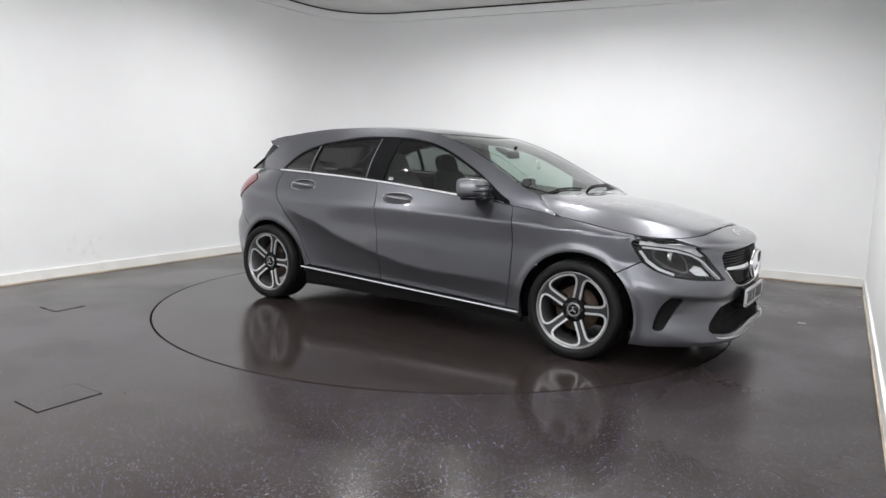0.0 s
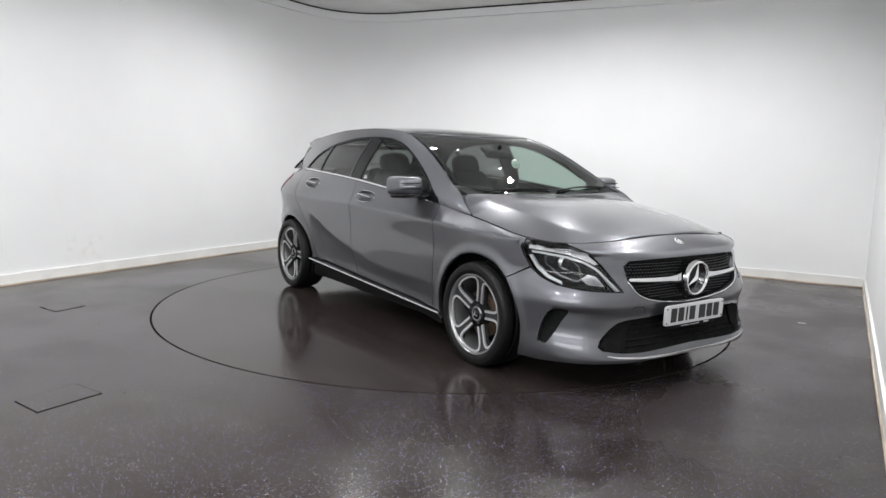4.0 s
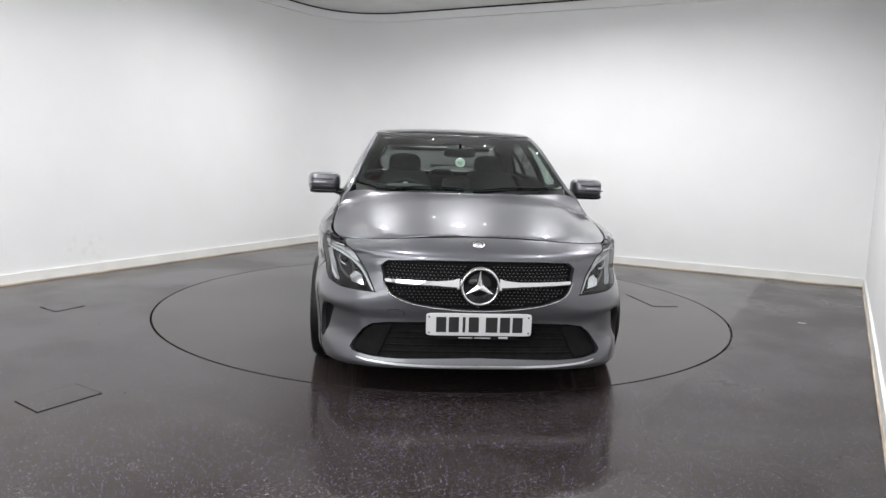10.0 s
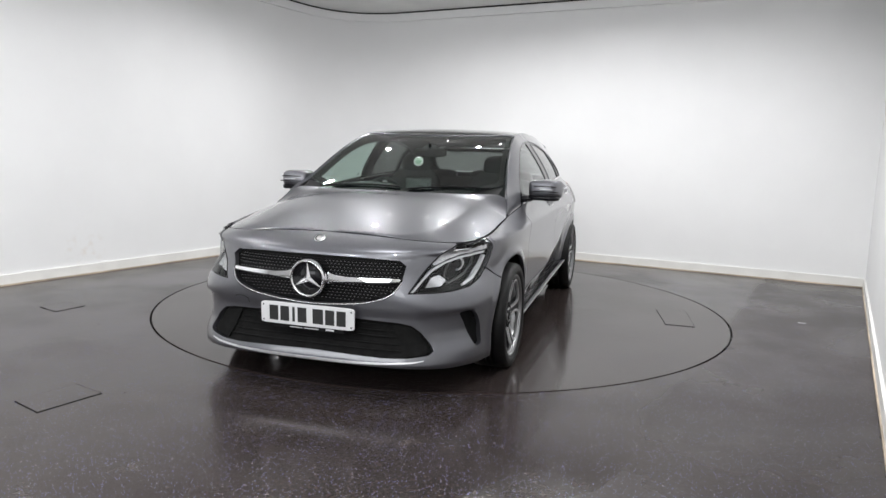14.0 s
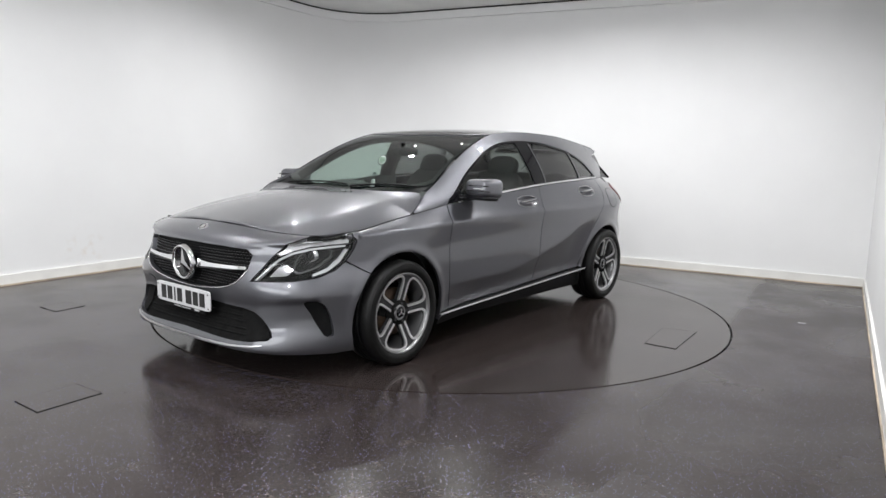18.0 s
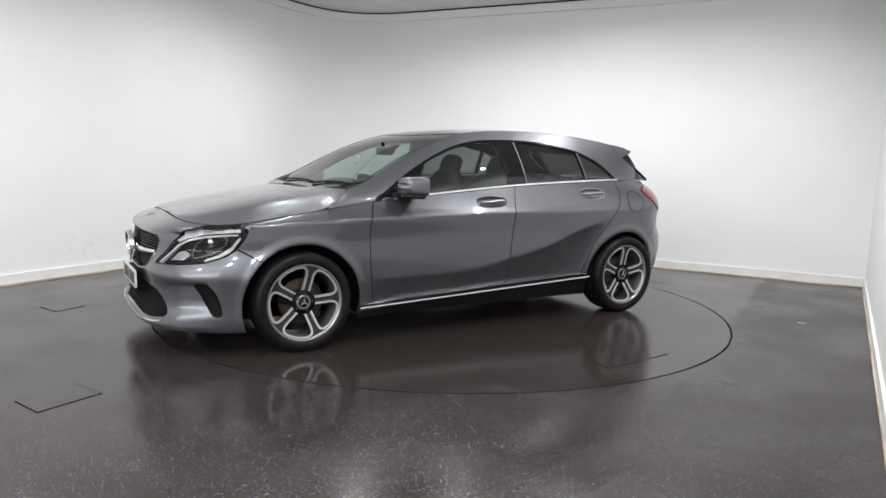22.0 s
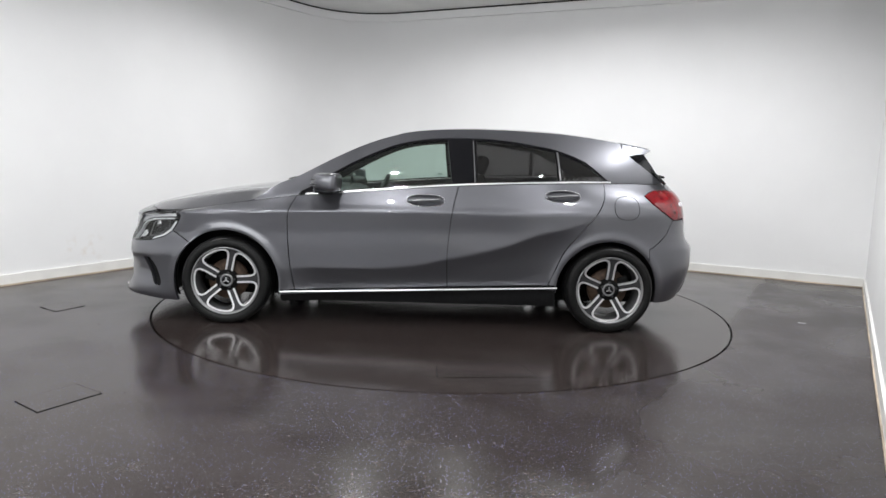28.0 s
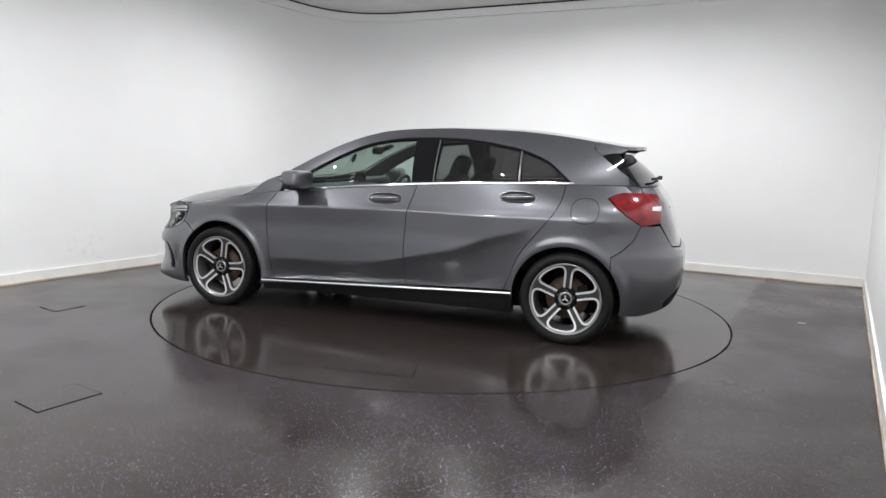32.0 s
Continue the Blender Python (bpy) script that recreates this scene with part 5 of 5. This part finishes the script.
for zz, w in ((0.018, 0.018), (0.006, 0.024), (-0.002, 0.024), (-0.010, 0.020), (-0.019, 0.012)):
    bm = bmesh.new()
    box(bm, (-w, 0.002, zz - 0.0022), (w, 0.003, zz + 0.0022))
    part("print_bar", bm, GREEN, pd, smooth=False)
mi = part("interior_mirror", blob((0.035, 0.24, 0.062), 4, 20, 12), PLASTIC, car, "black interior mirror")
placed(mi, pose(0.40, 0.03, 1.235, 0, -8, 6))
bm = bmesh.new()
box(bm, (-0.02, -0.01, 0.0), (0.0, 0.01, 0.04), 0.003)
placed(part("mirror_stem", bm, PLASTIC, mi), pose(0.03, 0, 0.02, 0, 20, 0))
sensor = on_top(0.36, 0.0, -0.06)
placed(part("sensor_box", blob((0.13, 0.11, 0.03), 4, 16, 10), PLASTIC, car), Matrix.Translation(sensor) @ pose(0, 0, 0, 0, 24, 0))

# ---- cabin ----
def seat(x, y):
    st = part("front_seat", blob((0.50, 0.50, 0.17), 3.2, 24, 14), FABRIC, car, "dark fabric front seat")
    placed(st, pose(x, y, 0.50, 0, -7, 0))
    bk = part("seat_back", blob((0.15, 0.48, 0.68), 3.2, 24, 16), FABRIC, st)
    placed(bk, pose(-0.27, 0, 0.33, 0, -20, 0))
    hd = part("head_rest", blob((0.10, 0.27, 0.19), 3.0, 20, 12), FABRIC, st)
    placed(hd, pose(-0.375, 0, 0.68, 0, -14, 0))
    bm = bmesh.new()
    for sy in (-0.06, 0.06):
        box(bm, (-0.40, sy - 0.006, 0.58), (-0.385, sy + 0.006, 0.70))
    part("rest_posts", bm, SATIN, st, smooth=False)
    return st


seat(0.02, 0.36)
seat(0.02, -0.36)
rs = part("rear_seat", blob((0.52, 1.24, 0.16), 4, 30, 12), FABRIC, car, "dark fabric rear bench")
placed(rs, pose(-0.85, 0, 0.50, 0, -8, 0))
placed(part("rear_back", blob((0.14, 1.24, 0.55), 4, 30, 14), FABRIC, rs), pose(-0.28, 0, 0.30, 0, -16, 0))
for yy in (-0.37, 0.0, 0.37):
    placed(part("rear_head_rest", blob((0.09, 0.25, 0.15), 3, 18, 10), FABRIC, rs), pose(-0.37, yy, 0.56, 0, -10, 0))
da = part("dashboard", blob((0.62, 1.40, 0.34), 4.5, 40, 16), TRIM, car, "dark soft dashboard")
placed(da, pose(0.76, 0, 0.79, 0, 3, 0))
placed(part("binnacle", blob((0.22, 0.36, 0.10), 3, 20, 10), TRIM, da), pose(-0.17, -0.36, 0.165))
placed(part("dash_screen", blob((0.014, 0.20, 0.12), 8, 20, 10), GLOSSBLACK, da, "dark tablet screen"), pose(-0.20, 0.0, 0.20, 0, -8, 0))
for yy in (-0.10, 0.0, 0.10, 0.58, -0.62):
    v = part("air_vent", lathe([(0.024, 0.0), (0.034, 0.01), (0.040, 0.0)], 24), SATIN, da)
    placed(v, pose(-0.305, yy, 0.07, 0, 0, 90))
sw = part("steering_wheel", tube([(0.185 * math.cos(a), 0, 0.185 * math.sin(a)) for a in np.linspace(0, 2 * math.pi, 40, endpoint=False)], 0.017, 10, True), TRIM, car, "dark leather steering wheel")
placed(sw, pose(0.38, -0.36, 0.855, 0, -24, 0) @ pose(0, 0, 0, 0, 0, 90))
placed(part("airbag", blob((0.15, 0.06, 0.13), 3, 18, 10), TRIM, sw), pose(0, 0.01, 0))
for an in (0, 180, 270):
    bm = bmesh.new()
    box(bm, (0.05, -0.008, -0.018), (0.178, 0.008, 0.018), 0.004, pose(0, 0, 0, 0, an, 0))
    part("wheel_spoke", bm, SATIN, sw)
cc = part("centre_console", blob((0.95, 0.22, 0.34), 5, 24, 12), TRIM, car)
placed(cc, pose(0.05, 0, 0.43))
# linings behind doors, pillars, roof and in the gaps
inner_f = on_side((0.90, 0.28), (0.90, 0.86)) + edge_run(0.86, -1.26, 20, 0.012) + on_side((-1.25, 0.90), (-1.0, 0.62), (-0.93, 0.34))
pair("door_lining", body, inner_f, TRIM, car, "dark inner door lining", step=0.05, gap=0, depth=0, out=-0.055)
pair("pillar_lining", cabin, to_cabin(pillar), TRIM, car, step=0.05, gap=0.004, depth=0, out=-0.032)
liner_roof = screen_side(0.06, -1.44, 0.03, 20) + [(-1.46, 0.3), (-1.46, 0.0)]
liner_roof = [(0.13, 0.0), (0.12, 0.35)] + liner_roof
liner_roof = liner_roof + [(x, -y) for x, y in liner_roof[-2:0:-1]]
one("headliner", top, liner_roof, TRIM, car, "dark headliner", step=0.06, gap=0, depth=0, out=-0.04)
pair("wing_liner", body, fender, LINER, car, step=0.05, gap=0.012, depth=0, out=-0.028)
pair("quarter_liner", body, quarter, LINER, car, step=0.05, gap=0.012, depth=0, out=-0.028)
one("bumper_liner", body, bumper, LINER, car, step=0.04, gap=0.016, depth=0, out=-0.06)
one("bonnet_liner", hood_top, hood, LINER, car, step=0.05, gap=0.012, depth=0, out=-0.03)
bm = bmesh.new()
box(bm, (0.95, -0.60, 0.25), (1.92, 0.60, 0.72), 0.05)
part("engine_block", bm, LINER, car, smooth=False)
bm = bmesh.new()
box(bm, (-1.9, -0.60, 0.30), (-1.22, 0.60, 0.62), 0.04)
part("boot_floor", bm, LINER, car, smooth=False)

# tail details
for k in (0, 1):
    seg = on_side((-1.895, 0.928), (-1.845, 0.924), (-1.845, 0.902), (-1.895, 0.897))
    sheet("clear_segment", panel_data(body, seg, step=0.015, gap=0, depth=0.006, out=0.0075), CLEAR_STRIP, car, "clear lamp segment", bool(k))
for sg in (1, -1):
    fin = [rear_glass(np.array([[-sg * 0.97, w]]))[0] for w in np.linspace(0.02, 0.98, 12)]
    part("window_fin", tube([Vector(v) + Vector((-0.006, 0, 0)) for v in fin], 0.010, 8), GLOSSBLACK, car, "gloss black window fin")
tri = [(-1.503, 1.246), (-1.56, 1.260), (-1.615, 1.264), (-1.70, 1.14), (-1.765, 1.056), (-1.66, 1.125), (-1.55, 1.205)]
pair("spoiler_cheek", cabin, to_cabin(tri), GLOSSBLACK, car, "gloss black cheek beside the rear window", step=0.03, gap=0.002, depth=0.012, out=-0.003)
rwp = [rear_glass(np.array([[r, 0.13 + 0.05 * (1 - abs(r))]]))[0] for r in np.linspace(0.1, -0.62, 10)]
rwi = part("rear_wiper", tube([Vector(v) + Vector((-0.03, 0, 0.012)) for v in rwp], 0.009, 8), PLASTIC, car, "black rear wiper")
placed(part("wiper_boss", blob((0.035, 0.045, 0.03), 3, 14, 8), PLASTIC, rwi), Matrix.Translation(Vector(rwp[0]) + Vector((-0.02, 0, 0.005))))
for y0, w in ((0.34, 0.05), (0.27, 0.04), (0.20, 0.05)):
    p = skin_at(rear_sig(0.905, y0), 0.905, 0.002)
    bm = bmesh.new()
    box(bm, (-0.002, -w / 2, -0.012), (0.002, w / 2, 0.012), 0.001)
    placed(part("tail_script_bar", bm, CHROME, car, "plain chrome bar", smooth=False), Matrix.Translation(p))
dif = on_tail((0.58, 0.30), (0.45, 0.36), (0.2, 0.38), (0.0, 0.38), (0.0, 0.255), (0.3, 0.252), (0.56, 0.25))
pair("rear_diffuser", body, dif, PLASTIC, car, "dark lower rear bumper", step=0.025, gap=0, depth=0.01, out=0.004)
part("spoiler_underside", tube([(-1.62, y, 1.268) for y in np.linspace(-0.50, 0.50, 12)], 0.02, 8), GLOSSBLACK, car)

# ---- loose marks on floor and turntable ----
def plate(name, pts, z, material, parent=None, label=""):
    bm = bmesh.new()
    lo = [bm.verts.new((x, y, z - 0.002)) for x, y in pts]
    hi = [bm.verts.new((x, y, z)) for x, y in pts]
    bm.faces.new(hi)
    for i in range(len(pts)):
        j = (i + 1) % len(pts)
        bm.faces.new((lo[i], lo[j], hi[j], hi[i]))
    bmesh.ops.recalc_face_normals(bm, faces=bm.faces)
    return part(name, bm, material, parent, label, smooth=False)


def grow(pts, d):
    c = Vector((sum(p[0] for p in pts) / len(pts), sum(p[1] for p in pts) / len(pts)))
    return [tuple(Vector(p) + (Vector(p) - c).normalized() * d) for p in pts]


hatch = [(0.052, 1.789), (-0.448, 1.719), (-0.508, 1.945), (0.048, 1.995)]
plate("hatch_gap", grow(hatch, 0.006), 0.0030, GAP, turntable, "dark gap round the hatch")
plate("access_hatch", hatch, 0.0034, TABLE, turntable, "vinyl-covered access hatch")
sq = [(-2.02, -2.54), (-1.87, -2.28), (-1.68, -2.40), (-1.84, -2.67)]
fh = tagged(new("floor_hatch"), "small square vinyl floor hatch with dark edges", "floor hatch")
plate("hatch_gap", grow(sq, 0.005), 0.0030, GAP, fh, "dark gap")
plate("hatch_lid", sq, 0.0034, FLOOR, fh)
sq2 = [(-3.01, -0.61), (-2.91, -0.42), (-2.72, -0.53), (-2.82, -0.74)]
fh2 = tagged(new("floor_hatch"), "small square vinyl floor hatch near the wall", "floor hatch")
plate("hatch_gap", grow(sq2, 0.005), 0.0030, GAP, fh2, "dark gap")
plate("hatch_lid", sq2, 0.0034, FLOOR, fh2)

scrap = tagged(new("plastic_scrap"), "small pale scrap of plastic lying on the floor", "scrap")
plate("scrap_sheet", [(2.775, -0.405), (2.79, -0.393), (2.838, -0.412), (2.828, -0.424)], 0.0045, WHITE_PLATE, scrap)
rng = random.Random(4)
GRIT = mat("dark_grit", (0.02, 0.016, 0.014), 0.8, vary=0.3, scale=200)
grit = bmesh.new()
for k in range(36):
    a_, r_ = rng.uniform(2.0, 7.0), rng.uniform(2.35, 3.6)
    sz = rng.uniform(0.0015, 0.0038)
    box(grit, (-sz, -sz * 0.7, 0), (sz, sz * 0.7, sz * 0.6), 0, pose(r_ * math.cos(a_), r_ * math.sin(a_) - 0.3, 0, 0, 0, rng.uniform(0, 180)))
tagged(part("floor_grit", grit, GRIT, smooth=False), "scattered dark crumbs of grit on the floor", "grit", kind="stuff")


# ---- what moves: the turntable turns steadily and carries the car ----
def heading(t):
    u = (t - 16) / 16
    return -117.474 - 82.974 * u + 0.971 * u * u + 0.538 * u ** 3


def motions():
    rows = [(t, heading(t)) for t in range(0, 33)]
    walk(car, [(t, pose(0, 0, 0, 0, 0, a) @ pose(0.182, 0.029, 0)) for t, a in rows])
    walk(turntable, [(t, pose(0, 0, 0, 0, 0, a)) for t, a in rows])


motions()
